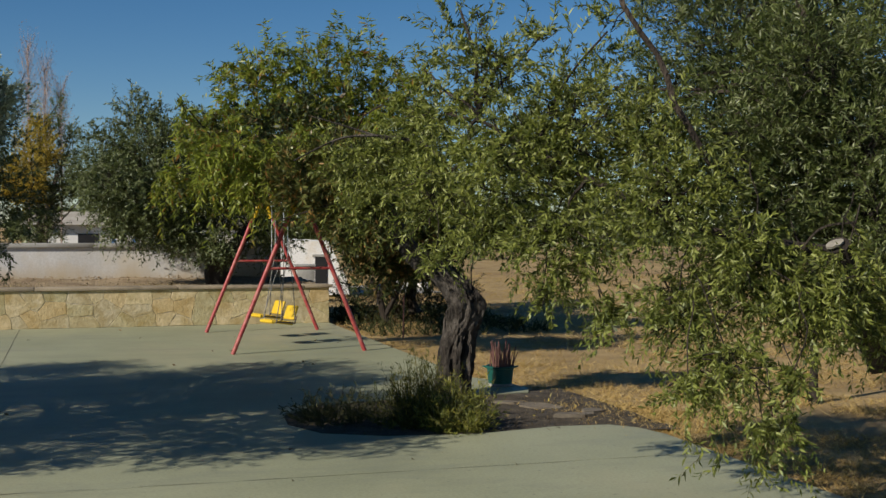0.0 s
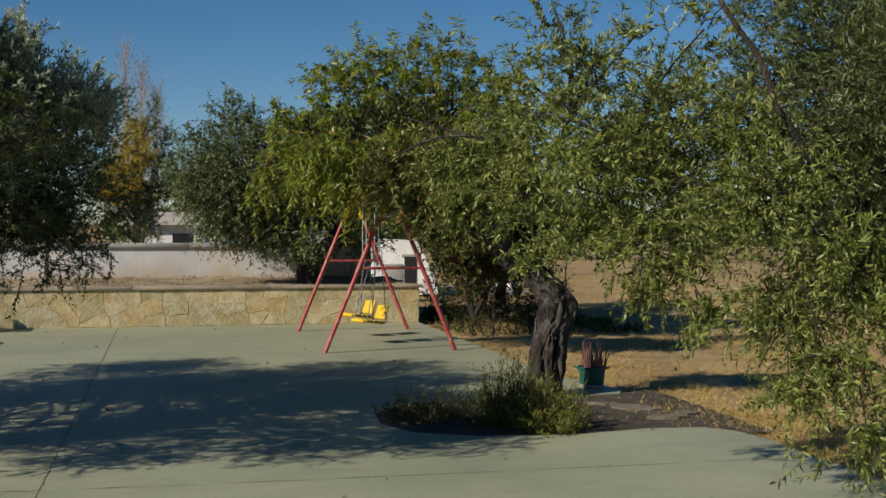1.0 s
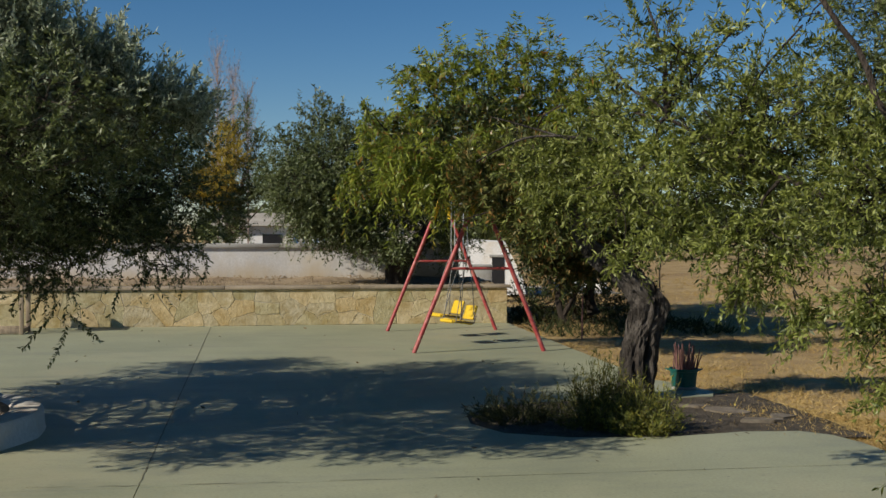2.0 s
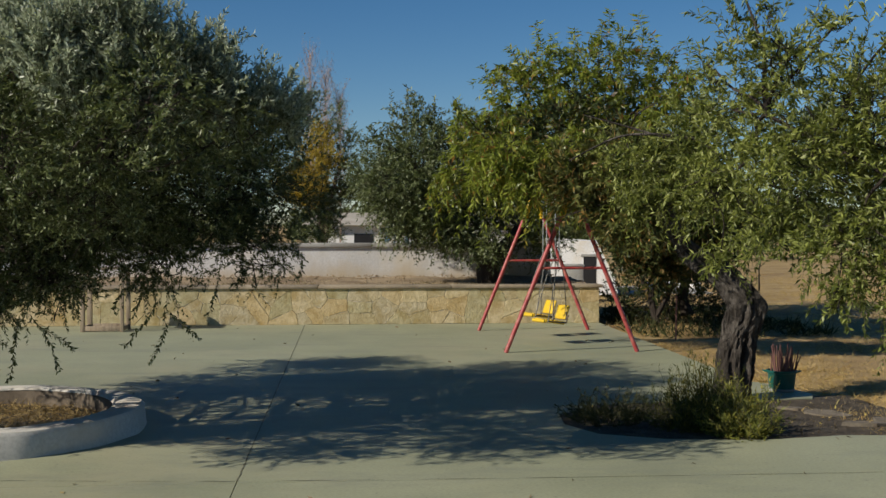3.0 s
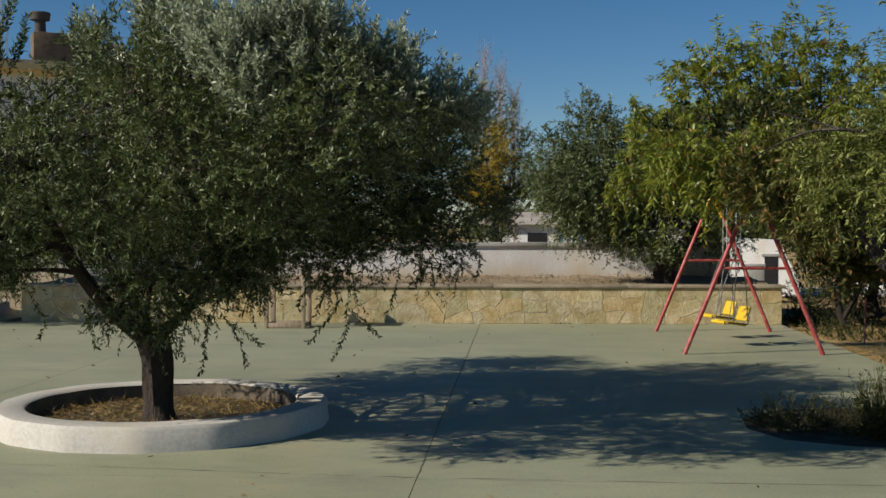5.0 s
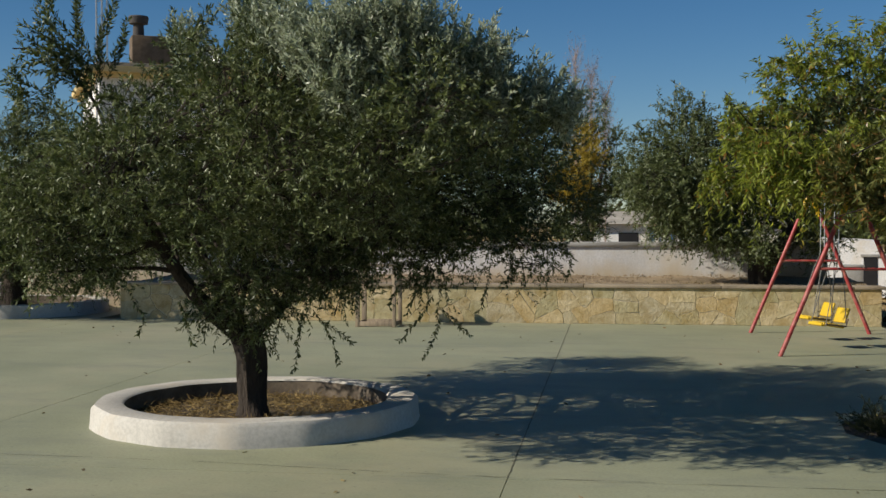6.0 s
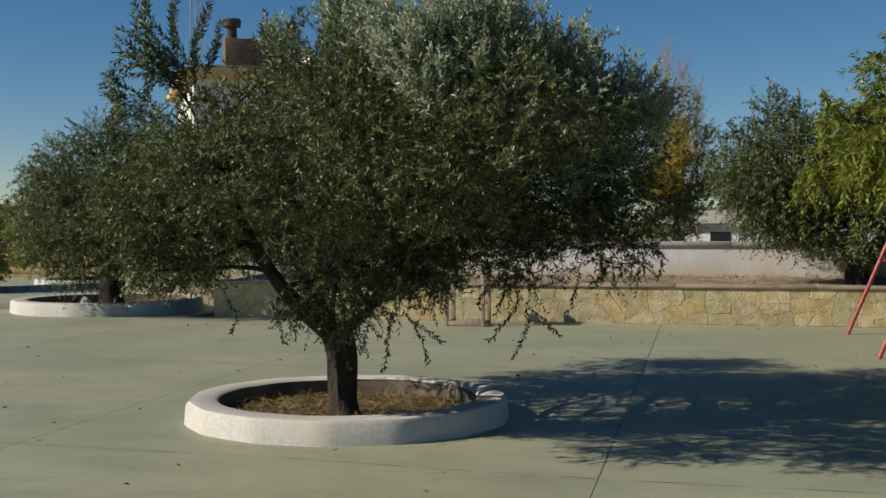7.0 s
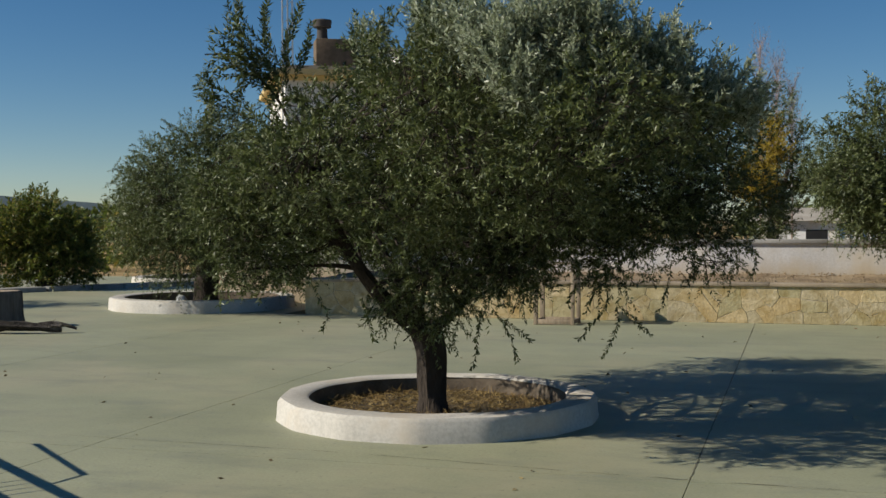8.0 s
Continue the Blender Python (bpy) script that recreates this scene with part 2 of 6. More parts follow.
L_GRASS = leaf_material("dry_grass", [(0.0, (0.32, 0.20, 0.07)), (0.6, (0.50, 0.35, 0.14)), (1.0, (0.66, 0.50, 0.24))], 0.2, 0.8, 0.1)


# ---- mesh helpers ----
def thing(name, m, label, category, group="", kind=""):
    ob = new(name)
    ob.matrix_world = m
    return tagged(ob, label, category, group, kind)


def to_mesh(name, bm, material, smooth=True):
    me = bpy.data.meshes.new(name)
    bm.normal_update()
    bm.to_mesh(me)
    bm.free()
    me.materials.append(material)
    if smooth:
        me.polygons.foreach_set("use_smooth", [True] * len(me.polygons))
        me.set_sharp_from_angle(angle=radians(38))
    return me


def part(name, bm, material, parent, label="", m=None, smooth=True):
    ob = new(name, bm if isinstance(bm, bpy.types.Mesh) else to_mesh(name, bm, material, smooth))
    ob.parent = parent
    if m is not None:
        ob.matrix_local = m
    return tagged(ob, label)


def box(bm, x0, x1, y0, y1, z0, z1, bevel=0.0, m=None):
    vs = [bm.verts.new(p) for p in ((x0, y0, z0), (x1, y0, z0), (x1, y1, z0), (x0, y1, z0), (x0, y0, z1), (x1, y0, z1), (x1, y1, z1), (x0, y1, z1))]
    fs = [bm.faces.new([vs[i] for i in q]) for q in ((3, 2, 1, 0), (4, 5, 6, 7), (0, 1, 5, 4), (1, 2, 6, 5), (2, 3, 7, 6), (3, 0, 4, 7))]
    if bevel:
        es = {e for f in fs for e in f.edges}
        done = bmesh.ops.bevel(bm, geom=list(es), offset=bevel, segments=2, profile=0.5, affect="EDGES")
        vs = list({v for f in done["faces"] for v in f.verts})
    if m is not None:
        bmesh.ops.transform(bm, matrix=m, verts=[v for v in vs if v.is_valid])
    return bm


def a_box(*dims, bevel=0.0):
    return box(bmesh.new(), *dims, bevel=bevel)


def tube(bm, pts, radii, sides=8, knots=0.0, seed=0.0, cap=True):
    """A tapered tube along points, with uneven girth where knots is set."""
    pts = [Vector(p) for p in pts]
    rings, side = [], None
    for i, p in enumerate(pts):
        d = (pts[min(i + 1, len(pts) - 1)] - pts[max(i - 1, 0)]).normalized()
        if side is None:
            side = d.orthogonal().normalized()
        side = (side - d * side.dot(d)).normalized()
        up = d.cross(side)
        ring = []
        for k in range(sides):
            a = 2 * math.pi * k / sides
            r = radii[i]
            if knots:
                n = noise.noise(Vector((math.cos(a) * 1.6 + seed, math.sin(a) * 1.6, p.length * 2.2)))
                n += 0.7 * noise.noise(Vector((math.cos(a) * 4 + seed, math.sin(a) * 4, p.length * 3.0 + 9)))
                r *= 1 + knots * n
            ring.append(bm.verts.new(p + (side * math.cos(a) + up * math.sin(a)) * r))
        rings.append(ring)
    for r0, r1 in zip(rings, rings[1:]):
        for k in range(sides):
            bm.faces.new((r0[k], r0[(k + 1) % sides], r1[(k + 1) % sides], r1[k]))
    if cap:
        bm.faces.new(rings[0][::-1])
        bm.faces.new(rings[-1])
    return bm


def gnarled(bm, ctrl, radii, seed, burls=(), n=54, sides=60):
    """An old twisted trunk: deep flutes, a rough skin, knots that bulge."""
    pts = curve_points(ctrl, n)
    rings, side = [], None
    for i, p in enumerate(pts):
        d = (pts[min(i + 1, n - 1)] - pts[max(i - 1, 0)]).normalized()
        if side is None:
            side = d.orthogonal().normalized()
        side = (side - d * side.dot(d)).normalized()
        up = d.cross(side)
        f = i / (n - 1) * (len(radii) - 1)
        k = min(int(f), len(radii) - 2)
        r0 = radii[k] + (radii[k + 1] - radii[k]) * (f - k)
        ring = []
        for q in range(sides):
            a = 2 * math.pi * q / sides
            out = side * math.cos(a) + up * math.sin(a)
            twist = a + i * 0.025 + 0.5 * noise.noise(Vector((i * 0.08, seed, a * 0.3)))
            flute = noise.noise(Vector((math.cos(twist) * 3.2, math.sin(twist) * 3.2, i * 0.045 + seed)))
            crack = -abs(noise.noise(Vector((math.cos(twist) * 6.5, math.sin(twist) * 6.5, i * 0.07 + seed + 5))))
            rough = noise.noise(Vector((math.cos(a) * 9, math.sin(a) * 9, i * 0.5)))
            r = r0 * (1.1 + 0.34 * flute + 0.5 * crack + 0.07 * rough)
            v = p + out * r
            for c, size, h in burls:
                g = (v - Vector(c)).length / size
                if g < 1:
                    v = v + out * h * (1 - g * g) ** 2
            ring.append(bm.verts.new(v))
        rings.append(ring)
    for r0, r1 in zip(rings, rings[1:]):
        for k in range(sides):
            bm.faces.new((r0[k], r0[(k + 1) % sides], r1[(k + 1) % sides], r1[k]))
    bm.faces.new(rings[0][::-1])
    bm.faces.new(rings[-1])
    return bm


def curve_points(ctrl, n):
    """Points on a smooth curve through control points."""
    c = [Vector(p) for p in ctrl]
    c = [2 * c[0] - c[1]] + c + [2 * c[-1] - c[-2]]
    out = []
    for i in range(n):
        s = i / (n - 1) * (len(c) - 3)
        k = min(int(s), len(c) - 4)
        f = s - k
        p0, p1, p2, p3 = c[k:k + 4]
        out.append(0.5 * (2 * p1 + (p2 - p0) * f + (2 * p0 - 5 * p1 + 4 * p2 - p3) * f * f + (3 * p1 - p0 - 3 * p2 + p3) * f ** 3))
    return out


def mix_list(a, b, n):
    return [a + (b - a) * i / (n - 1) for i in range(n)]


def lathe(bm, profile, sides=32, m=None, closed=True):
    rings = [[bm.verts.new((r * math.cos(2 * math.pi * k / sides), r * math.sin(2 * math.pi * k / sides), z)) for k in range(sides)] for r, z in profile]
    for r0, r1 in zip(rings, rings[1:]):
        for k in range(sides):
            bm.faces.new((r0[k], r0[(k + 1) % sides], r1[(k + 1) % sides], r1[k]))
    if closed:
        bm.faces.new(rings[0][::-1])
        bm.faces.new(rings[-1])
    if m is not None:
        bmesh.ops.transform(bm, matrix=m, verts=[v for r in rings for v in r])
    return bm


def quads_mesh(name, verts, faces, material):
    """A mesh from arrays: verts (n, 3), faces (m, 3 or 4)."""
    me = bpy.data.meshes.new(name)
    k = faces.shape[1]
    me.vertices.add(len(verts))
    me.vertices.foreach_set("co", verts.astype(np.float32).ravel())
    me.loops.add(faces.size)
    me.loops.foreach_set("vertex_index", faces.astype(np.int32).ravel())
    me.polygons.add(len(faces))
    me.polygons.foreach_set("loop_start", np.arange(0, faces.size, k, dtype=np.int32))
    me.update(calc_edges=True)
    me.materials.append(material)
    return me


def unit(a):
    return a / np.maximum(np.linalg.norm(a, axis=-1, keepdims=True), 1e-6)


def leaves(name, origin, way, length, width, rng, material, curl=0.15):
    """One blade per origin: four corners, base, two flanks and a bent tip."""
    n = len(origin)
    way = unit(way)
    side = unit(np.cross(way, unit(rng.normal(size=(n, 3)) * [0.7, 0.7, 1.0])))
    nor = np.cross(side, way)
    l, w = length[:, None], width[:, None]
    mid = origin + way * l * 0.45 + nor * l * curl * 0.4
    tip = origin + way * l - nor * l * curl * rng.uniform(-0.3, 1.2, (n, 1))
    v = np.stack([origin, mid + side * w * 0.5, tip, mid - side * w * 0.5], 1).reshape(-1, 3)
    f = np.arange(n * 4).reshape(n, 4)
    return quads_mesh(name, v, f, material)


def twig_tubes(name, lines, r0, material):
    """Thin three-sided stems along polylines (twigs, points, 3)."""
    t, k, _ = lines.shape
    d = unit(np.gradient(lines, axis=1))
    s = unit(np.cross(d, np.array([0.31, 0.17, 0.93])))
    u = np.cross(d, s)
    rad = np.linspace(1, 0.35, k)[None, :, None] * r0
    ring = [lines + rad * (math.cos(a) * s + math.sin(a) * u) for a in (0, 2.094, 4.189)]
    v = np.stack(ring, 2).reshape(-1, 3)
    base = (np.arange(t)[:, None, None] * k + np.arange(k - 1)[None, :, None]) * 3
    c = np.arange(3)[None, None, :]
    a, b = base + c, base + (c + 1) % 3
    f = np.stack([a, b, b + 3, a + 3], -1).reshape(-1, 4)
    return quads_mesh(name, v, f, material)


def foliage(clumps, seed, per_area, twig_len, leaf_gap, leaf_len, leaf_wid, droop, upward, squash=0.85, shell=0.55, steps=6, thin=0.5):
    """Twig lines and leaf origins for a crown made of overlapping clumps."""
    rng = np.random.default_rng(seed)
    lines, centres = [], []
    low, high = min(c[2] for c in clumps), max(c[2] for c in clumps)
    for x, y, z, r in clumps:
        level = (z - low) / max(0.1, high - low)
        n = max(6, int(per_area * r * r * (1.1 - thin * level)))
        d = unit(rng.normal(size=(n, 3)))
        rad = r * (shell + (1 - shell) * rng.uniform(0, 1, n) ** 0.6)[:, None]
        rad *= rng.uniform(0.7, 1.28, (n, 1))
        tall = 2.0 if r < 0.2 and level > 0.6 else 1.0
        p = np.array((x, y, z)) + d * rad * [1, 1, squash * tall]
        way = unit(d * [1, 1, 0.6] + rng.normal(size=(n, 3)) * 0.55 + [0, 0, upward + 1.1 * (level - 0.35)])
        ln = twig_len * rng.uniform(0.55, 1.3, (n, 1)) * (0.6 + 0.4 * min(1.0, r / 0.4))
        s = np.linspace(0, 1, steps)[None, :, None]
        sag = droop * (1.1 - 0.7 * level) * rng.uniform(0.3, 1.6, (n, 1))
        line = (p - way * ln * 0.45)[:, None, :] + way[:, None, :] * ln[:, None, :] * s
        line[..., 2] -= (sag * ln * 1.0) * s[..., 0] ** 2
        line += rng.normal(size=(n, steps, 3)) * 0.006
        lines.append(line)
        centres.append(np.repeat(np.array([[x, y, z]]), n, 0))
    lines, centres = np.concatenate(lines), np.concatenate(centres)
    count = max(4, int(twig_len / leaf_gap))
    s = (np.arange(count) + 0.8) / (count + 0.3) * (steps - 1)
    k = np.minimum(s.astype(int), steps - 2)
    fr = (s - k)[None, :, None]
    base = lines[:, k] * (1 - fr) + lines[:, k + 1] * fr
    d = unit(lines[:, k + 1] - lines[:, k])
    o, w = [], []
    for sgn in (-1, 1):
        side = unit(np.cross(d, rng.normal(size=d.shape)))
        o.append(base.reshape(-1, 3))
        w.append((d * 0.78 + side * sgn * 0.75 + rng.normal(size=d.shape) * 0.22 + [0, 0, -0.12 * droop]).reshape(-1, 3))
    o, w = np.concatenate(o), np.concatenate(w)
    keep = rng.random(len(o)) < 0.9
    o, w = o[keep], w[keep]
    return lines, centres, o, w, leaf_len * rng.uniform(0.6, 1.2, len(o)), leaf_wid * rng.uniform(0.7, 1.25, len(o)), rng


def tree(name, label, category, base, stem, stem_r, clumps, fork, seed, leaf_mat, bark, per_area=420, twig_len=0.34, leaf_gap=0.024,
         leaf_len=0.06, leaf_wid=0.014, droop=0.5, upward=0.2, limb_r=0.045, knots=0.22, group="", sides=12, shell=0.55, reach=0.28, limbs=(), kind="", thin=0.5, shoots=(), shoot_mat=None, shoot_label="upright young shoots, coloured pale for light on the crown top", old_stem=None):
    """A tree: knotty tapered trunk, limbs to each part of the crown, twigs and single leaves."""
    ob = thing(name, pose(*base), label, category, group, kind)
    off = np.array(base)
    n = 14
    bm = tube(bmesh.new(), [Vector(p) - Vector(base) for p in curve_points(stem, n)], [stem_r[0] + (stem_r[1] - stem_r[0]) * (i / (n - 1)) ** 0.7 + stem_r[0] * 0.45 * max(0, 1 - i / 2.5) ** 2 for i in range(n)], sides, knots, seed)
    if old_stem:
        bm.free()
        bm = gnarled(bmesh.new(), [Vector(p) - Vector(base) for p in stem], old_stem[0], seed, [(Vector(c) - Vector(base), q, h) for c, q, h in old_stem[1]])
    part("trunk", bm, bark, ob)
    rnd = random.Random(seed)
    nodes = [Vector(fork)] + [q for ctrl, ra, rb in limbs if ra > 0.025 for q in curve_points(ctrl, 8)[2:]]
    for c in clumps:
        bm = bmesh.new()
        end = Vector(c[:3])
        f = min(nodes, key=lambda q: (q - end).length + 0.6 * max(0, q.z - end.z) + 0.15 * (q - Vector(fork)).length)
        hang = end.z < fork[2] + 0.3 and c[3] < 0.3 and len(clumps) > 12
        if hang:
            f = end + Vector((rnd.uniform(-0.15, 0.15), rnd.uniform(-0.15, 0.15), 0.4))
        d = end - f
        mid = f + d * 0.5 + Vector((rnd.uniform(-.12, .12), rnd.uniform(-.12, .12), rnd.uniform(-.05, 0.16))) * d.length
        r = 0.0035 if hang else limb_r * (0.5 + c[3] / 0.7 * 0.5)
        tube(bm, [p - Vector(base) for p in curve_points([f - d * 0.03, f + d * 0.2 + Vector((0, 0, .03)), mid, end], 9)], mix_list(r, min(r, 0.006), 9), 6, knots * 0.6, seed + c[0], False)
        part("limb", bm, bark, ob)
    for ctrl, ra, rb in limbs:
        bm = tube(bmesh.new(), [p - Vector(base) for p in curve_points(ctrl, 12)], mix_list(ra, rb, 12), 9, knots, seed + 5, True)
        part("limb", bm, bark, ob)
    lines, centres, o, w, ln, wd, rng = foliage(clumps, seed, per_area, twig_len, leaf_gap, leaf_len, leaf_wid, droop, upward, shell=shell, thin=thin)
    tagged(part("twig", twig_tubes("twig", lines[:, [0, 2, 5]] - off, 0.0012 + leaf_wid * 0.05, M_TWIG), None, ob), kind="stuff")
    pick = rng.random(len(lines)) < reach
    a, b = centres[pick], lines[pick][:, 0]
    a = a + (b - a) * rng.uniform(0.1, 0.75, (len(a), 1)) + rng.normal(size=a.shape) * 0.09
    s = np.linspace(0, 1, 4)[None, :, None]
    br = a[:, None] * (1 - s) + b[:, None] * s + rng.normal(size=(len(a), 4, 3)) * 0.02 * np.array([0, 1, 1, 0])[None, :, None]
    tagged(part("branch", twig_tubes("branch", br[:, [0, 1, 3]] - off, 0.006, bark), None, ob), kind="stuff")
    tagged(part("crown", leaves("crown", o - off, w, ln, wd, rng, leaf_mat), None, ob), kind="stuff")
    if shoots:
        lines, centres, o, w, ln, wd, rng = foliage(shoots, seed + 1, per_area * 1.7, twig_len * 1.5, leaf_gap, leaf_len * 1.1, leaf_wid * 1.05, 0.1, upward + (0.0 if shoot_mat else 1.6), shell=0.3, thin=0.0)
        tagged(part("shoot_stem", twig_tubes("shoot_stem", lines[:, [0, 2, 5]] - off, 0.002, M_TWIG), None, ob), kind="stuff")
        tagged(part("shoot", leaves("shoot", o - off, w, ln, wd, rng, shoot_mat or L_SHOOT_LIT), None, ob, shoot_label), kind="stuff")
    return ob



def strands(ob, paths, seed, mat, leaf_len, leaf_wid, gap, fall=0.0, stem=0.003, kind_name="hanging"):
    """Single long twigs along given curves, set with pairs of leaves to the tip."""
    rng = np.random.default_rng(seed)
    off = np.array(ob.matrix_world.translation)
    lines = np.array([[tuple(p) for p in curve_points(c, 12)] for c in paths]) - off
    lines += rng.normal(size=lines.shape) * 0.004
    o, w = [], []
    for line in lines:
        seg = np.linalg.norm(np.diff(line, axis=0), axis=1).sum()
        n = max(4, int(seg / gap))
        t = np.linspace(0.04, 0.995, n) * 11
        k = np.minimum(t.astype(int), 10)
        f = (t - k)[:, None]
        p = line[k] * (1 - f) + line[k + 1] * f
        d = unit(line[k + 1] - line[k])
        for sgn in (-1, 1):
            side = unit(np.cross(d, rng.normal(size=d.shape)))
            o.append(p)
            w.append(d * 0.75 + side * 0.8 * sgn + rng.normal(size=d.shape) * 0.2 + [0, 0, -fall])
    o, w = np.concatenate(o), np.concatenate(w)
    tagged(part(kind_name + "_twig", twig_tubes(kind_name, lines, stem, M_TWIG), None, ob), kind="stuff")
    tagged(part(kind_name + "_leaves", leaves(kind_name, o, w, leaf_len * rng.uniform(0.65, 1.2, len(o)), leaf_wid * rng.uniform(0.75, 1.2, len(o)), rng, mat), None, ob), kind="stuff")


# ---- ground and paving ----
def ground_sheet():
    ob = tagged(new("ground"), "dry straw-coloured field of cut grass and bare earth", "ground", kind="structure")
    bm = bmesh.new()
    rad = [0.0] + [1.5 * 1.13 ** i for i in range(62)]
    rings = []
    for r in rad[1:]:
        ring = []
        for k in range(96):
            a = 2 * math.pi * k / 96
            x, y = r * math.cos(a), r * math.sin(a)
            amp = 0.02 + min(0.25, max(0, r - 40) * 0.004)
            ring.append(bm.verts.new((x, y, -0.05 + amp * noise.noise(Vector((x * 0.35, y * 0.35, 0.0))))))
        rings.append(ring)
    mid = bm.verts.new((0, 0, -0.05))
    for k in range(96):
        bm.faces.new((mid, rings[0][k], rings[0][(k + 1) % 96]))
    for r0, r1 in zip(rings, rings[1:]):
        for k in range(96):
            bm.faces.new((r0[k], r1[k], r1[(k + 1) % 96], r0[(k + 1) % 96]))
    part("field", bm, M_FIELD, ob)


ground_sheet()
pavement = thing("pavement", yard(0, 0), "pale green painted concrete slabs with thin open joints", "pavement", kind="structure")


def panel(points, parent, mat, z0=-0.14, z1=0.0, name="slab"):
    bm = bmesh.new()
    top = [bm.verts.new((u, v, z1)) for u, v in points]
    low = [bm.verts.new((u, v, z0)) for u, v in points]
    n = len(points)
    bm.faces.new(top)
    bm.faces.new(low[::-1])
    for i in range(n):
        bm.faces.new((top[i], low[i], low[(i + 1) % n], top[(i + 1) % n]))
    bmesh.ops.recalc_face_normals(bm, faces=bm.faces)
    return part(name, bm, mat, parent, smooth=False)


GAP = 0.003
U_LINES = [-34.0, -29.8, -25.5, -21.2, -16.9, -12.68, -8.98, -4.74, 0.0]
V_LINES = [-24.0, -17.8, -11.46, 0.0, 6.0, 12.0]
for iu, (ua, ub) in enumerate(zip(U_LINES, U_LINES[1:])):
    for iv, (va, vb) in enumerate(zip(V_LINES, V_LINES[1:])):
        if ub > -12 and va >= 0:
            continue
        a, b, c, d = ua + GAP, ub - GAP, va + GAP, vb - GAP
        if ub == 0.0:
            b = 0.38
            if vb == 0.0:
                panel([(a, c), (b, c), (b, -10.72), (0.31, -10.40), (0.14, -10.2), (-0.3, -10.16), (-1.0, -10.3), (-1.7, -10.2), (-2.15, -9.95),
                       (-2.33, -9.5), (-2.28, -9.0), (-1.9, -8.55), (-1.2, -8.38), (-0.3, -8.35), (0.2, -8.3), (0.3, -8.05), (0.2, -7.4), (0.0, -7.1), (0.0, d), (a, d)], pavement, M_SLAB)
                continue
        panel([(a, c), (b, c), (b, d), (a, d)], pavement, M_SLAB)


def ribbon(name, pts, seed, w0, w1, label):
    """Thin uneven line of dirt settled in a joint or crack of the paving."""
    bm = bmesh.new()
    line = curve_points([Vector((u, v, 0.0025)) for u, v in pts], 260)
    last = None
    for i, p in enumerate(line):
        d = (line[min(i + 1, len(line) - 1)] - line[max(i - 1, 0)]).normalized()
        k = noise.noise(Vector((i * 0.13, seed, 0.0)))
        w = max(0.0, w0 + (w1 - w0) * (0.45 + k))
        off = 0.012 * noise.noise(Vector((i * 0.31, seed, 3.0)))
        side = Vector((-d.y, d.x, 0))
        pair = [bm.verts.new(p + side * (off + w)), bm.verts.new(p + side * (off - w))] if w > 0.001 else None
        if last and pair:
            bm.faces.new((last[0], pair[0], pair[1], last[1]))
        last = pair
    part(name, bm, M_GRIME, pavement, label, smooth=False)


M_GRIME = surface("joint_dirt", (0.11, 0.105, 0.07), (0.20, 0.195, 0.14), 8, 50, 0.95, bumps=0.2, dist=0.004)
ribbon("crack", [(-16.5, -10.9), (-9.0, -11.12), (-7.0, -11.19), (-5.7, -11.33), (-4.68, -11.41), (-3.2, -11.45), (-1.6, -11.47), (0.37, -11.48)], 1.0, -0.001, 0.007, "dirt-filled crack in the paving")
ribbon("joint_dirt", [(-4.74, -11.4), (-4.74, -8.0), (-4.74, -4.0), (-4.74, -0.1)], 2.0, 0.002, 0.006, "dirt in a paving joint")
bed = thing("planting_bed", yard(-0.9, -9.25), "bare dark soil bed, coloured darker still for shade, with dead leaves cut into the paving", "bed", kind="structure")
bm = bmesh.new()
bmesh.ops.create_grid(bm, x_segments=40, y_segments=30, size=1)
for v in bm.verts:
    x, y = v.co.x * 1.55, v.co.y * 1.2
    v.co = (x, y, -0.007 + 0.008 * noise.noise(Vector((x * 3, y * 3, 4))) + 0.008 * noise.noise(Vector((x * 9, y * 9, 1))) - 0.012 * max(abs(x) / 1.55, abs(y) / 1.2) ** 6)
part("soil", bm, M_BED, bed)

# ---- stone wall with coping ----
wall = thing("stone_wall", yard(0, 0), "low retaining wall of honey-coloured crazy stone with a flat concrete coping", "wall", kind="structure")
WALL_L, WALL_H = 12.26, 0.572
part("core", a_box(-WALL_L, 0, 0.001, 0.36, -0.05, WALL_H), M_MORTAR, wall, "sandy mortar core", smooth=False)
rnd = random.Random(7)
x = -WALL_L - 0.03
while x < 0.0:
    w = rnd.uniform(1.7, 2.5)
    w = min(w, 0.06 - x)
    part("coping", a_box(x + 0.004, x + w - 0.004, -0.04, 0.42, WALL_H, WALL_H + 0.046, bevel=0.01), M_COPING, wall)
    x += w


def clip(poly, px, py, nx, ny):
    out = []
    for (ax, ay), (bx, by) in zip(poly, poly[1:] + poly[:1]):
        da, db = (ax - px) * nx + (ay - py) * ny, (bx - px) * nx + (by - py) * ny
        if da <= 0:
            out.append((ax, ay))
        if da * db < 0:
            s = da / (da - db)
            out.append((ax + (bx - ax) * s, ay + (by - ay) * s))
    return out


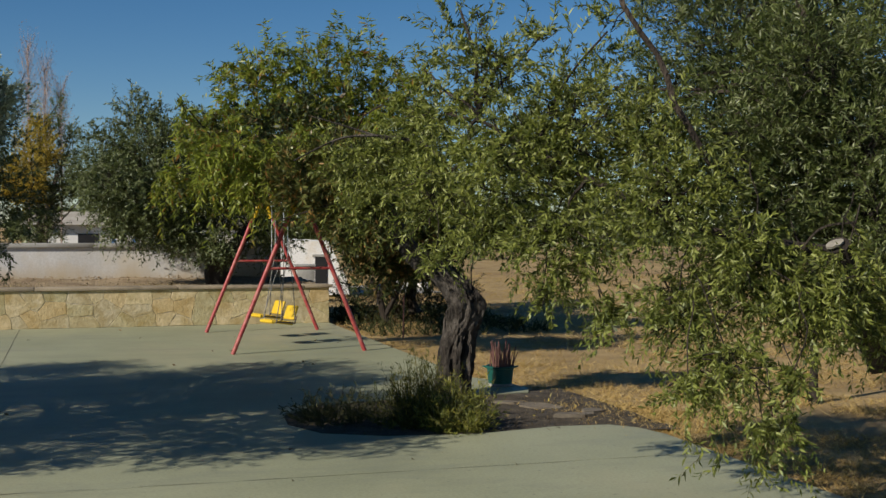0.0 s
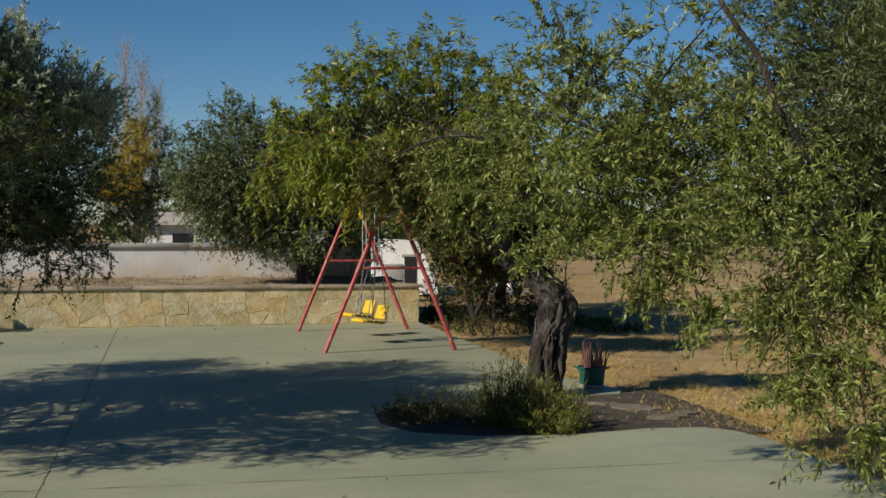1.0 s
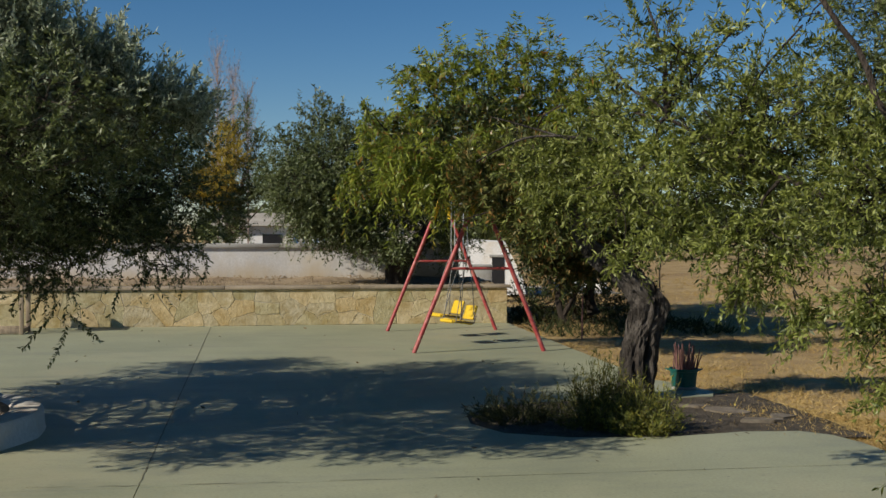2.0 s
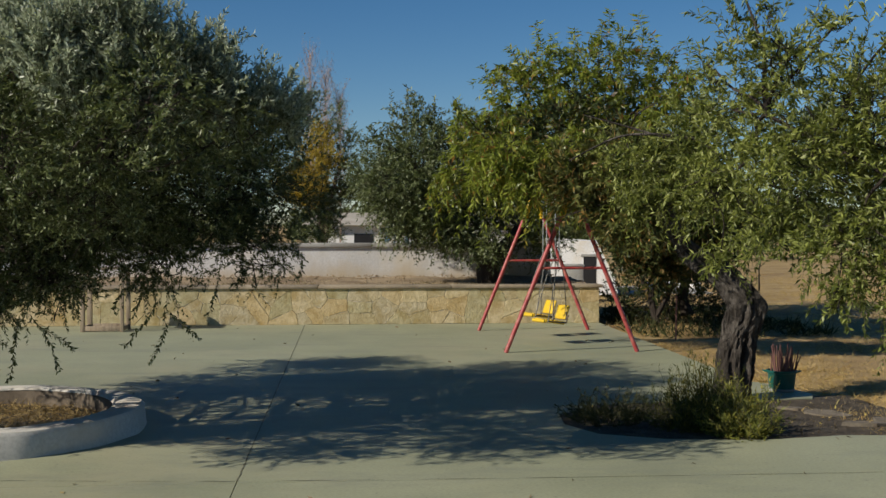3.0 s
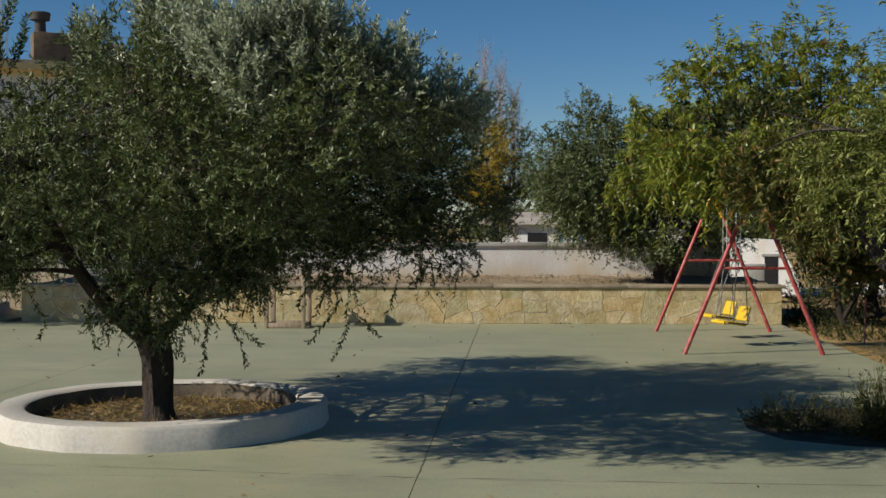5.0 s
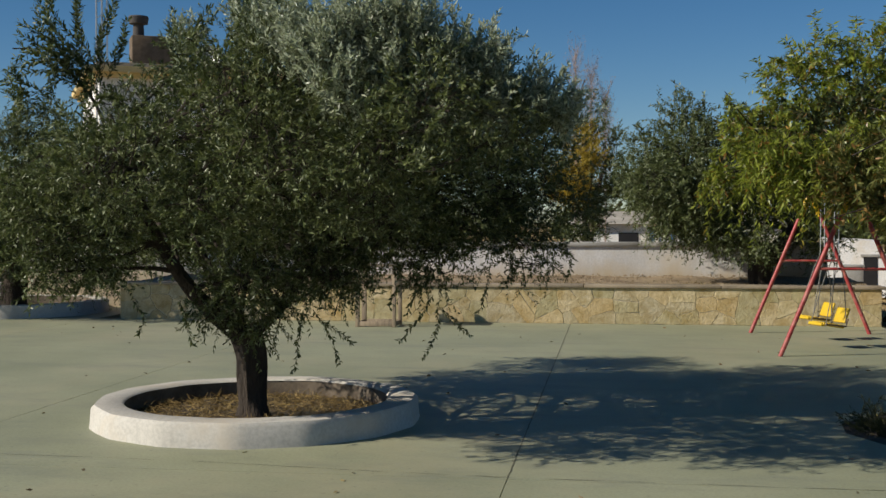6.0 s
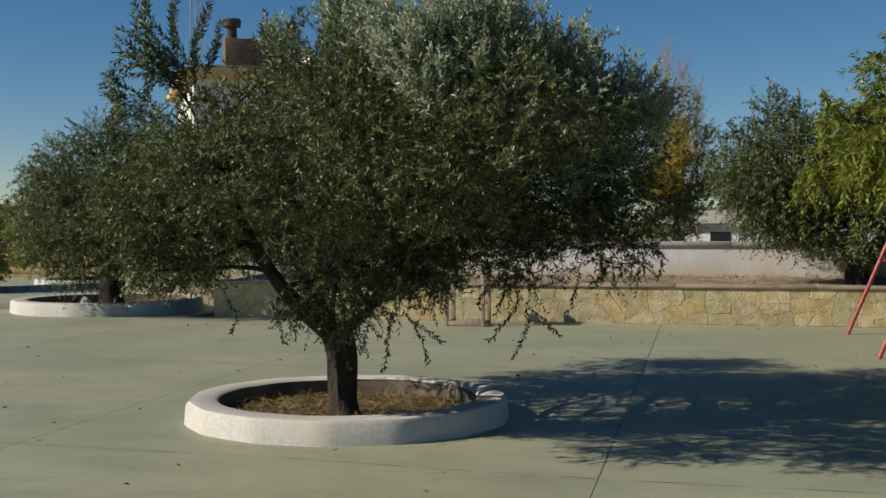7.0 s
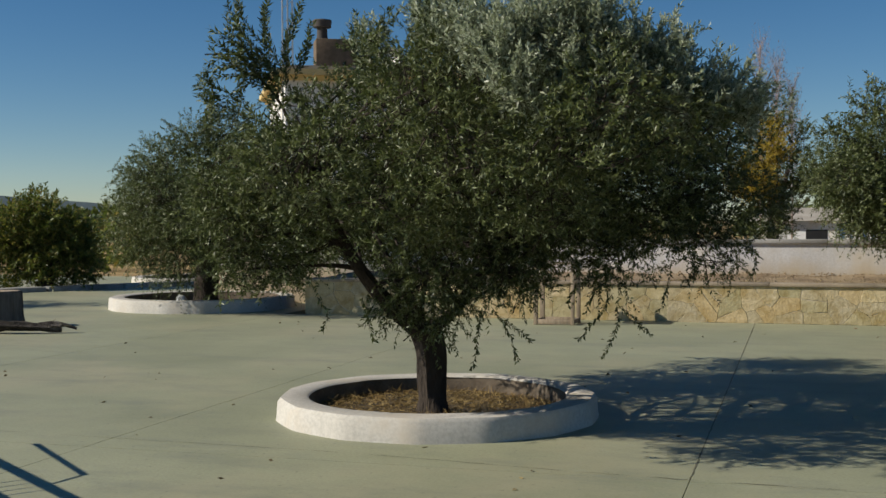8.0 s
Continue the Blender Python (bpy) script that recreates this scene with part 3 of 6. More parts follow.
def crazy_stones(length, height, size, seed, relax=2):
    r = random.Random(seed)
    nx, ny = round(length / size[0]), round(height / size[1])
    seeds = [((i + 0.5 + (0.5 * (j % 2) - 0.25) + r.uniform(-0.48, 0.48)) * length / nx, (j + 0.5 + r.uniform(-0.42, 0.42)) * height / ny) for j in range(ny) for i in range(nx) if r.random() > 0.2]
    cells = []
    for i, (sx, sy) in enumerate(seeds):
        poly = [(0, 0), (length, 0), (length, height), (0, height)]
        for k, (qx, qy) in enumerate(seeds):
            if k != i and abs(qx - sx) < 1.6:
                poly = clip(poly, (sx + qx) / 2, (sy + qy) / 2, qx - sx, qy - sy)
                if not poly:
                    break
        if poly and len(poly) > 2:
            cells.append(((sx, sy), poly))
    return cells


def shrink(poly, gap):
    out = poly
    cx, cy = sum(p[0] for p in poly) / len(poly), sum(p[1] for p in poly) / len(poly)
    for (ax, ay), (bx, by) in zip(poly, poly[1:] + poly[:1]):
        nx, ny = by - ay, ax - bx
        ln = math.hypot(nx, ny)
        if ln < 1e-5:
            continue
        nx, ny = nx / ln, ny / ln
        if (cx - ax) * nx + (cy - ay) * ny > 0:
            nx, ny = -nx, -ny
        out = clip(out, ax - nx * gap, ay - ny * gap, nx, ny)
        if len(out) < 3:
            return []
    return out


def stone_mesh(poly, rnd, flip=False):
    """A split stone: chamfered edge, uneven face, along local x and z."""
    bm = bmesh.new()
    cx, cy = sum(p[0] for p in poly) / len(poly), sum(p[1] for p in poly) / len(poly)
    proud = rnd.uniform(0.0, 0.006)
    rings = []
    for k, y in ((1.0, 0.05), (1.0, 0.0 - proud * 0.5), (0.975, -0.004 - proud)):
        rings.append([bm.verts.new((cx + (px - cx) * k, y + (rnd.uniform(-.0012, .0012) if k < 1 else 0), cy + (py - cy) * k)) for px, py in poly])
    n = len(poly)
    for r0, r1 in zip(rings, rings[1:]):
        for i in range(n):
            bm.faces.new((r0[i], r0[(i + 1) % n], r1[(i + 1) % n], r1[i]))
    mid = bm.verts.new((cx, -0.004 - proud - rnd.uniform(-0.0005, 0.0015), cy))
    for i in range(n):
        bm.faces.new((rings[-1][i], rings[-1][(i + 1) % n], mid))
    bmesh.ops.recalc_face_normals(bm, faces=bm.faces)
    return bm


def rough_edge(poly, rnd):
    """Hand-broken outline: each long side bends a little once or twice."""
    out = []
    for (ax, ay), (bx, by) in zip(poly, poly[1:] + poly[:1]):
        out.append((ax, ay))
        d = math.hypot(bx - ax, by - ay)
        for k in ((0.33, 0.68) if d > 0.2 else (0.5,) if d > 0.08 else ()):
            j = rnd.uniform(-0.013, 0.008)
            out.append((ax + (bx - ax) * k - (by - ay) / d * j, ay + (by - ay) * k + (bx - ax) / d * j))
    return out


rnd = random.Random(3)
for (sx, sy), poly in crazy_stones(WALL_L, WALL_H, (0.31, 0.185), 17):
    poly = rough_edge(shrink(poly, rnd.uniform(0.002, 0.006)), rnd)
    if len(poly) >= 3:
        part("stone", stone_mesh([(px - WALL_L, py) for px, py in poly], rnd), M_STONE, wall, smooth=False)
for side, turn, off in ((-WALL_L, -90, 0.36), (0.0, 90, 0.03)):
    for (sx, sy), poly in crazy_stones(0.33, WALL_H, (0.33, 0.2), 5):
        poly = shrink(poly, 0.01)
        if len(poly) >= 3:
            part("stone", stone_mesh(poly, rnd), M_STONE, wall, m=pose(side, off, 0, 0, 0, turn), smooth=False)

# ---- terrace behind the wall, white wall, buildings ----
terrace = thing("terrace", yard(0, 0), "raised strip of dry earth and dead grass behind the stone wall", "terrace", kind="structure")
bm = bmesh.new()
bmesh.ops.create_grid(bm, x_segments=90, y_segments=24, size=1)
for v in bm.verts:
    x, y = -6.13 + v.co.x * 6.1, 1.5 + v.co.y * 1.16
    n = noise.noise(Vector((x * 1.2, y * 1.2, 0))) + 0.5 * noise.noise(Vector((x * 5, y * 5, 2)))
    v.co = (x, y, 0.585 + 0.05 * max(0, (y - 0.5) / 2) + 0.035 * n)
part("soil", bm, M_TERRACE, terrace)
part("side_bank", a_box(-12.2, -0.02, 0.36, 2.66, -0.05, 0.52), M_TERRACE, terrace, smooth=False)
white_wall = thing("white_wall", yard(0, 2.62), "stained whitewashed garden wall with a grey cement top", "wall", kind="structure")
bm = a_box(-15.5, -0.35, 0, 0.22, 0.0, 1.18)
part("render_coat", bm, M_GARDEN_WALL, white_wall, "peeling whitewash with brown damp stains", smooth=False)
x = -15.55
rnd = random.Random(12)
while x < -0.4:
    w = min(rnd.uniform(1.6, 2.6), -0.3 - x)
    part("coping", a_box(x + 0.003, x + w - 0.003, -0.05, 0.27, 1.18, 1.255, bevel=0.012), M_CONCRETE, white_wall, "grey cement coping")
    x += w


def outbuilding():
    """The small white outhouse with a sloping side and a dark doorway."""
    ob = thing("outhouse", pose(-2.55, 26.6, 0, 0, 0, 6), "small whitewashed outhouse with a dark doorway", "shed")
    bm = bmesh.new()
    pts = [(-1.2, 0), (0.43, 0), (0.36, 0.4), (-0.04, 1.2), (-1.2, 1.27)]
    front = [bm.verts.new((x, 0, z)) for x, z in pts]
    back = [bm.verts.new((x, 2.2, z)) for x, z in pts]
    bm.faces.new(front)
    bm.faces.new(back[::-1])
    for i in range(5):
        bm.faces.new((front[i], back[i], back[(i + 1) % 5], front[(i + 1) % 5]))
    bmesh.ops.recalc_face_normals(bm, faces=bm.faces)
    part("wall", bm, M_WHITE, ob, smooth=False)
    part("doorway", a_box(-0.34, -0.06, -0.012, 0.1, 0.2, 0.86), M_DARK, ob, "doorway as a dark panel, its unlit inside in the colour", smooth=False)
    part("lintel", a_box(-0.4, 0.0, -0.03, 0.05, 0.86, 0.92, bevel=0.008), M_CONCRETE, ob)
    tank = thing("concrete_trough", pose(-2.87, 24.6, -0.05, 0, 0, 12), "grey concrete water trough beside the outhouse", "trough")
    bm = a_box(-0.19, 0.19, 0, 0.4, 0, 0.76, bevel=0.02)
    part("body", bm, M_CONCRETE, tank)
    part("lip", a_box(-0.21, 0.21, -0.02, 0.42, 0.76, 0.80, bevel=0.01), M_CONCRETE, tank)


outbuilding()


def far_house():
    ob = thing("far_house", pose(-13.4, 47.6, -0.05, 0, 0, 15), "low cream house with a black window and blue frames", "house")
    part("wall", a_box(-3.2, 5.5, 0, 6, 0, 1.62), M_WHITE, ob, smooth=False)
    bm = bmesh.new()
    vs = [bm.verts.new(p) for p in ((-3.5, -0.3, 1.6), (5.8, -0.3, 1.6), (5.8, 6.3, 1.6), (-3.5, 6.3, 1.6), (-3.0, 2.8, 2.15), (5.3, 2.8, 2.15))]
    for q in ((0, 1, 5, 4), (2, 3, 4, 5), (1, 2, 5), (3, 0, 4), (3, 2, 1, 0)):
        bm.faces.new([vs[i] for i in q])
    part("roof", bm, M_ROOF, ob, "faded pale roof", smooth=False)
    w = part("window", a_box(-1.32, -0.50, -0.02, 0.05, 0.85, 1.24), M_DARK, ob, "window as a black panel, its unlit inside in the colour", smooth=False)
    part("sill", a_box(-1.38, -0.44, -0.06, 0.0, 0.80, 0.85), M_CONCRETE, w, smooth=False)
    for x in (-0.02, 0.82):
        d = part("window", a_box(x, x + 0.42, -0.03, 0.04, 0.55, 1.5), M_BLUE, ob, "blue-painted shutter", smooth=False)
        part("pane", a_box(x + 0.17, x + 0.36, -0.04, -0.032, 0.65, 1.4), M_WHITE, d, smooth=False)


far_house()


def villa():
    """The two-storey house that rises behind the olive trees."""
    ob = thing("house", pose(-25.75, 28.6, -0.05, 0, 0, 46), "white two-storey house with an ochre cornice and clay chimney", "house")
    part("wall", a_box(0, 9.5, 0.0, 8, 0, 6.22), M_WHITE, ob, smooth=False)
    bm = bmesh.new()
    box(bm, -0.2, 9.7, -0.2, 8.2, 6.22, 6.36)
    box(bm, -0.4, 9.9, -0.4, 8.4, 6.36, 6.55)
    part("cornice", bm, M_OCHRE, ob, "stepped ochre cornice", smooth=False)
    part("parapet", a_box(-0.1, 9.6, -0.1, 8.1, 6.55, 6.7), M_ROOF, ob, smooth=False)
    ch = part("chimney", a_box(1.1, 2.5, 1.0, 1.9, 6.55, 7.75, bevel=0.03), M_CLAY, ob, "brown rendered chimney block")
    bm = bmesh.new()
    lathe(bm, [(0.19, 7.7), (0.17, 8.15), (0.3, 8.17), (0.33, 8.38), (0.3, 8.42)], 18, pose(1.35, 1.4, 0))
    part("flue", bm, M_SLATE, ch, "round clay chimney pot")
    dish = part("dish", lathe(bmesh.new(), [(0.02, 0.0), (0.2, 0.03), (0.36, 0.1), (0.44, 0.18), (0.43, 0.2), (0.35, 0.12), (0.02, 0.02)], 24), M_STEEL, ob, "grey satellite dish", pose(3.5, 0.6, 7.0, 70, 0, -20))
    part("arm", tube(bmesh.new(), [(0, 0, -0.5), (0, 0, 0)], [0.03, 0.03], 8), M_STEEL, dish)
    aerial = part("aerial", tube(bmesh.new(), [(3.45, 1.4, 6.6), (3.45, 1.4, 8.2)], [0.025, 0.02], 6), M_STEEL, ob, "television aerial")
    for i in range(5):
        part("rod", tube(bmesh.new(), [(3.2, 1.4, 7.55 + i * 0.12), (3.7, 1.4, 7.55 + i * 0.12)], [0.012, 0.012], 5), M_STEEL, aerial)


villa()


def mast():
    ob = thing("lattice_mast", pose(-25.9, 28.9, -0.05, 0, 0, 40), "slim grey steel lattice mast behind the house", "mast")
    for x, y in ((-0.16, -0.1), (0.16, -0.1), (0, 0.18)):
        part("pole", tube(bmesh.new(), [(x, y, 0), (x, y, 12)], [0.03, 0.03], 6), M_STEEL, ob)
    for i in range(24):
        z = 0.4 + i * 0.48
        part("brace", tube(bmesh.new(), [(-0.16, -0.1, z), (0.16, -0.1, z + 0.24)], [0.012, 0.012], 4), M_STEEL, ob)


mast()


# ---- swing set ----
def swing_set():
    ob = thing("swing_set", yard(-1.27, -2.77), "red steel A-frame swing set with two yellow seats", "swing set")
    H, HALF, LONG = 1.97, 0.83, 1.52
    for s in (-1, 1):
        for k in (-1, 1):
            part("leg", tube(bmesh.new(), [(k * HALF, s * LONG, 0), (k * 0.03, s * LONG, H)], [0.028, 0.028], 12), M_RED, ob)
        z = 1.05
        h = HALF + (0.03 - HALF) * z / H
        part("crossbar", tube(bmesh.new(), [(-h, s * LONG, z), (h, s * LONG, z)], [0.017, 0.017], 10), M_RED, ob)
        j = part("corner_joint", tube(bmesh.new(), [(-0.13, s * LONG, H - 0.28), (-0.05, s * LONG, H - 0.05), (0.0, s * LONG, H + 0.02)], [0.037, 0.038, 0.036], 12), M_YELLOW, ob, "yellow plastic corner joint")
        part("clamp", tube(bmesh.new(), [(0.13, s * LONG, H - 0.28), (0.05, s * LONG, H - 0.05), (0.0, s * LONG, H + 0.02)], [0.037, 0.038, 0.036], 12), M_YELLOW, j)
    part("top_bar", tube(bmesh.new(), [(0, -LONG - 0.08, H), (0, LONG + 0.08, H)], [0.03, 0.03], 12), M_RED, ob)
    for c in (-0.48, 0.52):
        seat = part("seat", a_box(-0.16, 0.15, -0.155, 0.155, 0, 0.035, bevel=0.012), M_YELLOW, ob, "yellow moulded seat", pose(-0.11, c, 0.28, 0, 9, 24))
        for i in range(4):
            part("slat", a_box(-0.145 + i * 0.075, -0.09 + i * 0.075, -0.135, 0.135, 0.034, 0.044, bevel=0.004), M_YELLOW, seat)
        part("front_lip", tube(bmesh.new(), [(-0.16, -0.145, 0.012), (-0.16, 0.145, 0.012)], [0.024, 0.024], 10), M_YELLOW, seat)
        part("backrest", a_box(-0.016, 0.016, -0.125, 0.125, 0, 0.2, bevel=0.014), M_YELLOW, seat, "yellow backrest", pose(0.17, 0, 0.07, 0, 12, 0))
        for y in (-0.165, 0.165):
            part("bracket", tube(bmesh.new(), [(-0.13, y, 0.02), (0.16, y, 0.03), (0.2, y * 0.8, 0.13)], [0.011, 0.011, 0.011], 6), M_CLAY, seat)
        for y in (-0.165, 0.165):
            for x in (-0.13, 0.17):
                sx, sy = x * 0.913 - y * 0.407, x * 0.407 + y * 0.913
                part("rope", tube(bmesh.new(), curve_points([(sx - 0.11, c + sy, 0.30), (sx * 0.5 - 0.04, c + sy * 0.5 + y * 0.5, 0.85), (0.0, c + y * 0.95, 1.18)], 6), [0.006] * 6, 5), M_ROPE, ob, "grey rope")
            chain = bmesh.new()
            tube(chain, [(0.0, c + y * 0.95, 1.18), (0.0, c + y * 0.9, H - 0.03)], [0.006, 0.006], 5)
            part("chain", chain, M_STEEL, ob, "thin galvanised chain")
            part("hook", lathe(bmesh.new(), [(0.032, -0.02), (0.036, 0.0), (0.032, 0.02)], 12), M_YELLOW, ob, m=pose(0, c + y * 0.9, H, 90))


swing_set()


# ---- round planters ----
def ring_planter(u, v, r_out, r_in, h, label, seed, sides=17, grass=500, first=0.0):
    ob = thing("round_planter", yard(u, v), label, "planter", "round tree planters")
    bm = bmesh.new()
    rnd = random.Random(seed)
    prof = [(r_out + 0.015, -0.03), (r_out, 0.02), (r_out - 0.01, h - 0.03), (r_out - 0.035, h), (r_in + 0.03, h + 0.004), (r_in + 0.004, h - 0.012)]
    rings = []
    n = sides * 6
    for r, z in prof:
        ring = []
        for k in range(n):
            a = first + 2 * math.pi * k / n
            fac = math.cos(math.pi / sides) / math.cos(((a - first) % (2 * math.pi / sides)) - math.pi / sides)
            fac = 0.4 + 0.6 * fac if r > (r_out + r_in) / 2 else 1.0
            wob = 1 + 0.006 * noise.noise(Vector((math.cos(a) * 2, math.sin(a) * 2, seed)))
            ring.append(bm.verts.new((r * fac * wob * math.cos(a), r * fac * wob * math.sin(a), z + 0.006 * noise.noise(Vector((math.cos(a) * 3, math.sin(a) * 3, seed + 4))))))
        rings.append(ring)
    for r0, r1 in zip(rings, rings[1:]):
        for k in range(n):
            bm.faces.new((r0[k], r0[(k + 1) % n], r1[(k + 1) % n], r1[k]))
    part("kerb", bm, M_PLANTER, ob, "chipped off-white painted kerb")
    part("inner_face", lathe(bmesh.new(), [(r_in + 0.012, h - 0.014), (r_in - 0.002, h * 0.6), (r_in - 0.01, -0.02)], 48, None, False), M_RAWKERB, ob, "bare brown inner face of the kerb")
    bm = bmesh.new()
    bmesh.ops.create_circle(bm, cap_ends=True, segments=40, radius=r_in + 0.01)
    bmesh.ops.subdivide_edges(bm, edges=list(bm.edges), cuts=1)
    for w in bm.verts:
        w.co.z = 0.045 + 0.02 * noise.noise(w.co * 4) + 0.03 * max(0, 1 - w.co.length / r_in)
    part("soil", bm, M_BED, ob)
    rng = np.random.default_rng(seed)
    q = r_in * np.sqrt(rng.random(grass)) * 0.97
    a = rng.random(grass) * 2 * math.pi
    o = np.stack([q * np.cos(a), q * np.sin(a), 0.05 + 0.025 * (1 - q / r_in)], 1)
    w = rng.normal(size=(grass, 3)) * [1, 1, 0.3] + [0, 0, 0.18]
    tagged(part("dry_grass", leaves("dry_grass", o, w, rng.uniform(0.03, 0.12, grass), rng.uniform(0.002, 0.006, grass), rng, L_STRAW), None, ob, "yellow dead grass and leaf litter"), kind="stuff")
    return ob


ring_planter(-6.96, -9.46, 1.325, 1.055, 0.18, "low round off-white kerb planter filled with dry straw", 1, sides=15, grass=7000, first=-1.406)
ring_planter(-14.85, 1.15, 1.72, 1.42, 0.22, "low round white kerb planter of a distant olive", 2, grass=900)
ring_planter(-19.6, 9.6, 1.7, 1.42, 0.16, "white kerb planter at the back of the yard", 3, grass=500)

# ---- trees ----
OLIVE_FRONT = [
    (-5.86, 6.71, 1.99, 0.59), (-6.11, 6.48, 1.49, 0.42), (-6.21, 6.53, 2.4, 0.16), (-5.87, 7.34, 2.36, 0.5),
    (-5.05, 6.8, 1.88, 0.5), (-5.42, 8.03, 2.67, 0.61), (-4.61, 7.01, 1.96, 0.64), (-4.89, 8.58, 2.87, 0.64),
    (-4.57, 8.19, 1.87, 0.72), (-4.31, 8.88, 2.5, 0.52), (-4.11, 8.75, 1.83, 0.65), (-3.76, 9.33, 1.88, 0.58),
    (-3.75, 9.55, 2.5, 0.34), (-5.08, 7.05, 1.24, 0.33), (-4.91, 7.88, 1.43, 0.35), (-4.3, 8.44, 1.33, 0.34),
    (-3.77, 9.11, 1.41, 0.35), (-6.35, 6.39, 2.84, 0.1), (-6.47, 8.52, 2.32, 0.82), (-5.73, 9.25, 2.33, 0.88),
    (-4.74, 9.56, 2.15, 0.71), (-6.64, 7.62, 1.66, 0.48), (-5.75, 6.6, 2.47, 0.2),
]
OLIVE_FRONT_NEAR = [
    (-4.7, 6.6, 2.45, 0.55), (-4.5, 6.1, 2.45, 0.42), (-3.85, 6.7, 2.45, 0.42), (-5.2, 5.8, 2, 0.42),
    (-4.75, 6.05, 1.75, 0.35), (-5.5, 5.85, 1.95, 0.32), (-3.8, 6.6, 1.75, 0.33), (-4.1, 6, 2.1, 0.4),
    (-3.55, 6.25, 2.1, 0.34), (-3, 6.75, 2.15, 0.35), (-5.2, 8.6, 3, 0.45), (-4.3, 9.9, 2.43, 0.59),
    (-4.1, 9.6, 1.75, 0.35), (-3.8, 7.9, 2.35, 0.5), (-4.3, 6.4, 2.7, 0.42), (-3.6, 6.5, 2.5, 0.4),
    (-4.9, 6.5, 2.7, 0.4), (-3.2, 6.1, 2.3, 0.36), (-4.9, 10.4, 2.6, 0.6), (-5.6, 9.9, 2.6, 0.7),
    (-4.4, 10.6, 2.1, 0.5),
]
OLIVE_FRONT_EDGE = [
    (-6.21, 6.29, 1.98, 0.4), (-6.33, 6.32, 1.61, 0.36), (-6.25, 6.38, 1.25, 0.24), (-6.47, 6.35, 1.8, 0.26),
    (-6.04, 6.52, 1.33, 0.24), (-5.43, 7.75, 3.2, 0.14), (-5.24, 8.12, 3.12, 0.09), (-4.92, 8.31, 3.29, 0.15),
    (-4.54, 8.51, 3.28, 0.12), (-4.3, 8.86, 3.1, 0.11), (-3.42, 9.43, 2.6, 0.09), (-5.45, 7.1, 0.95, 0.2),
    (-5.25, 7.25, 1.15, 0.28), (-4.75, 7.6, 1.2, 0.3), (-5.05, 7.26, 0.91, 0.14), (-5.14, 7.14, 0.79, 0.09),
    (-4.98, 7.31, 1.04, 0.16), (-5.23, 7.08, 0.96, 0.1), (-5.88, 6.51, 2.37, 0.18), (-5.64, 6.8, 2.61, 0.2),
    (-5.97, 6.45, 2.23, 0.2),
]


def crown_fill(centre, spread, n, size, seed):
    """Clumps scattered evenly through an egg-shaped part of a crown."""
    r = random.Random(seed)
    out = []
    while len(out) < n:
        p = [r.uniform(-1, 1) for _ in range(3)]
        if sum(q * q for q in p) < 1:
            out.append(tuple(c + q * k for c, q, k in zip(centre, p, spread)) + (size * r.uniform(0.75, 1.2),))
    return out


OLIVE_SHOOTS = [
    (-3.92, 6.09, 2.67, 0.22), (-3.75, 6.2, 2.77, 0.2), (-3.57, 6.33, 2.81, 0.22), (-3.46, 6.4, 2.72, 0.23),
    (-3.32, 6.5, 2.51, 0.24), (-3.2, 6.58, 2.61, 0.21), (-3.08, 6.66, 2.56, 0.21), (-2.99, 6.72, 2.38, 0.22),
    (-3.74, 6.22, 2.47, 0.27), (-3.43, 6.42, 2.37, 0.27), (-2.75, 6.88, 2.38, 0.15), (-2.65, 6.96, 2.28, 0.14),
    (-5.6, 7, 2.88, 0.16), (-5.2, 7.4, 3.1, 0.2), (-3.9, 8.2, 2.45, 0.3), (-4.5, 7.8, 2.45, 0.3),
    (-4.16, 6.23, 2.77, 0.2), (-4.85, 6.73, 3.02, 0.18), (-3.55, 6.28, 2.56, 0.22),
]
OLIVE_NEAR = [
    (0.02, 7, 2.26, 0.29), (-0.05, 7, 1.83, 0.27), (0.27, 6.6, 2.46, 0.26), (0.36, 6.49, 1.97, 0.38),
    (0.24, 6.6, 1.59, 0.2), (0.66, 6.37, 1.53, 0.3), (0.74, 6.56, 2.19, 0.41), (0.93, 6.7, 2.7, 0.18),
    (1.16, 6.09, 1.74, 0.39), (1.65, 6.63, 1.34, 0.35), (1.78, 5.73, 1.21, 0.24), (1.18, 5.88, 1.2, 0.21),
    (1.38, 5.63, 0.95, 0.2), (1.17, 5.58, 0.82, 0.11),
]
OLIVE_NEAR_LOW = [
    (1.55, 5.48, 0.65, 0.12), (1.62, 5.46, 0.89, 0.1), (0.53, 6.28, 1.23, 0.1), (0.88, 6.14, 1.15, 0.12),
    (0.57, 6.8, 2.7, 0.13), (2.3, 6.2, 1.2, 0.25), (0.1, 6.9, 2.85, 0.12), (2, 5.8, 1.3, 0.22),
    (1.5, 5.75, 1.5, 0.22), (1.9, 5.6, 1.35, 0.2), (1.15, 6.3, 2.1, 0.3), (0.19, 6.9, 2.72, 0.14),
    (-0.08, 7.1, 2.51, 0.12), (-0.04, 6.9, 1.44, 0.1),
]
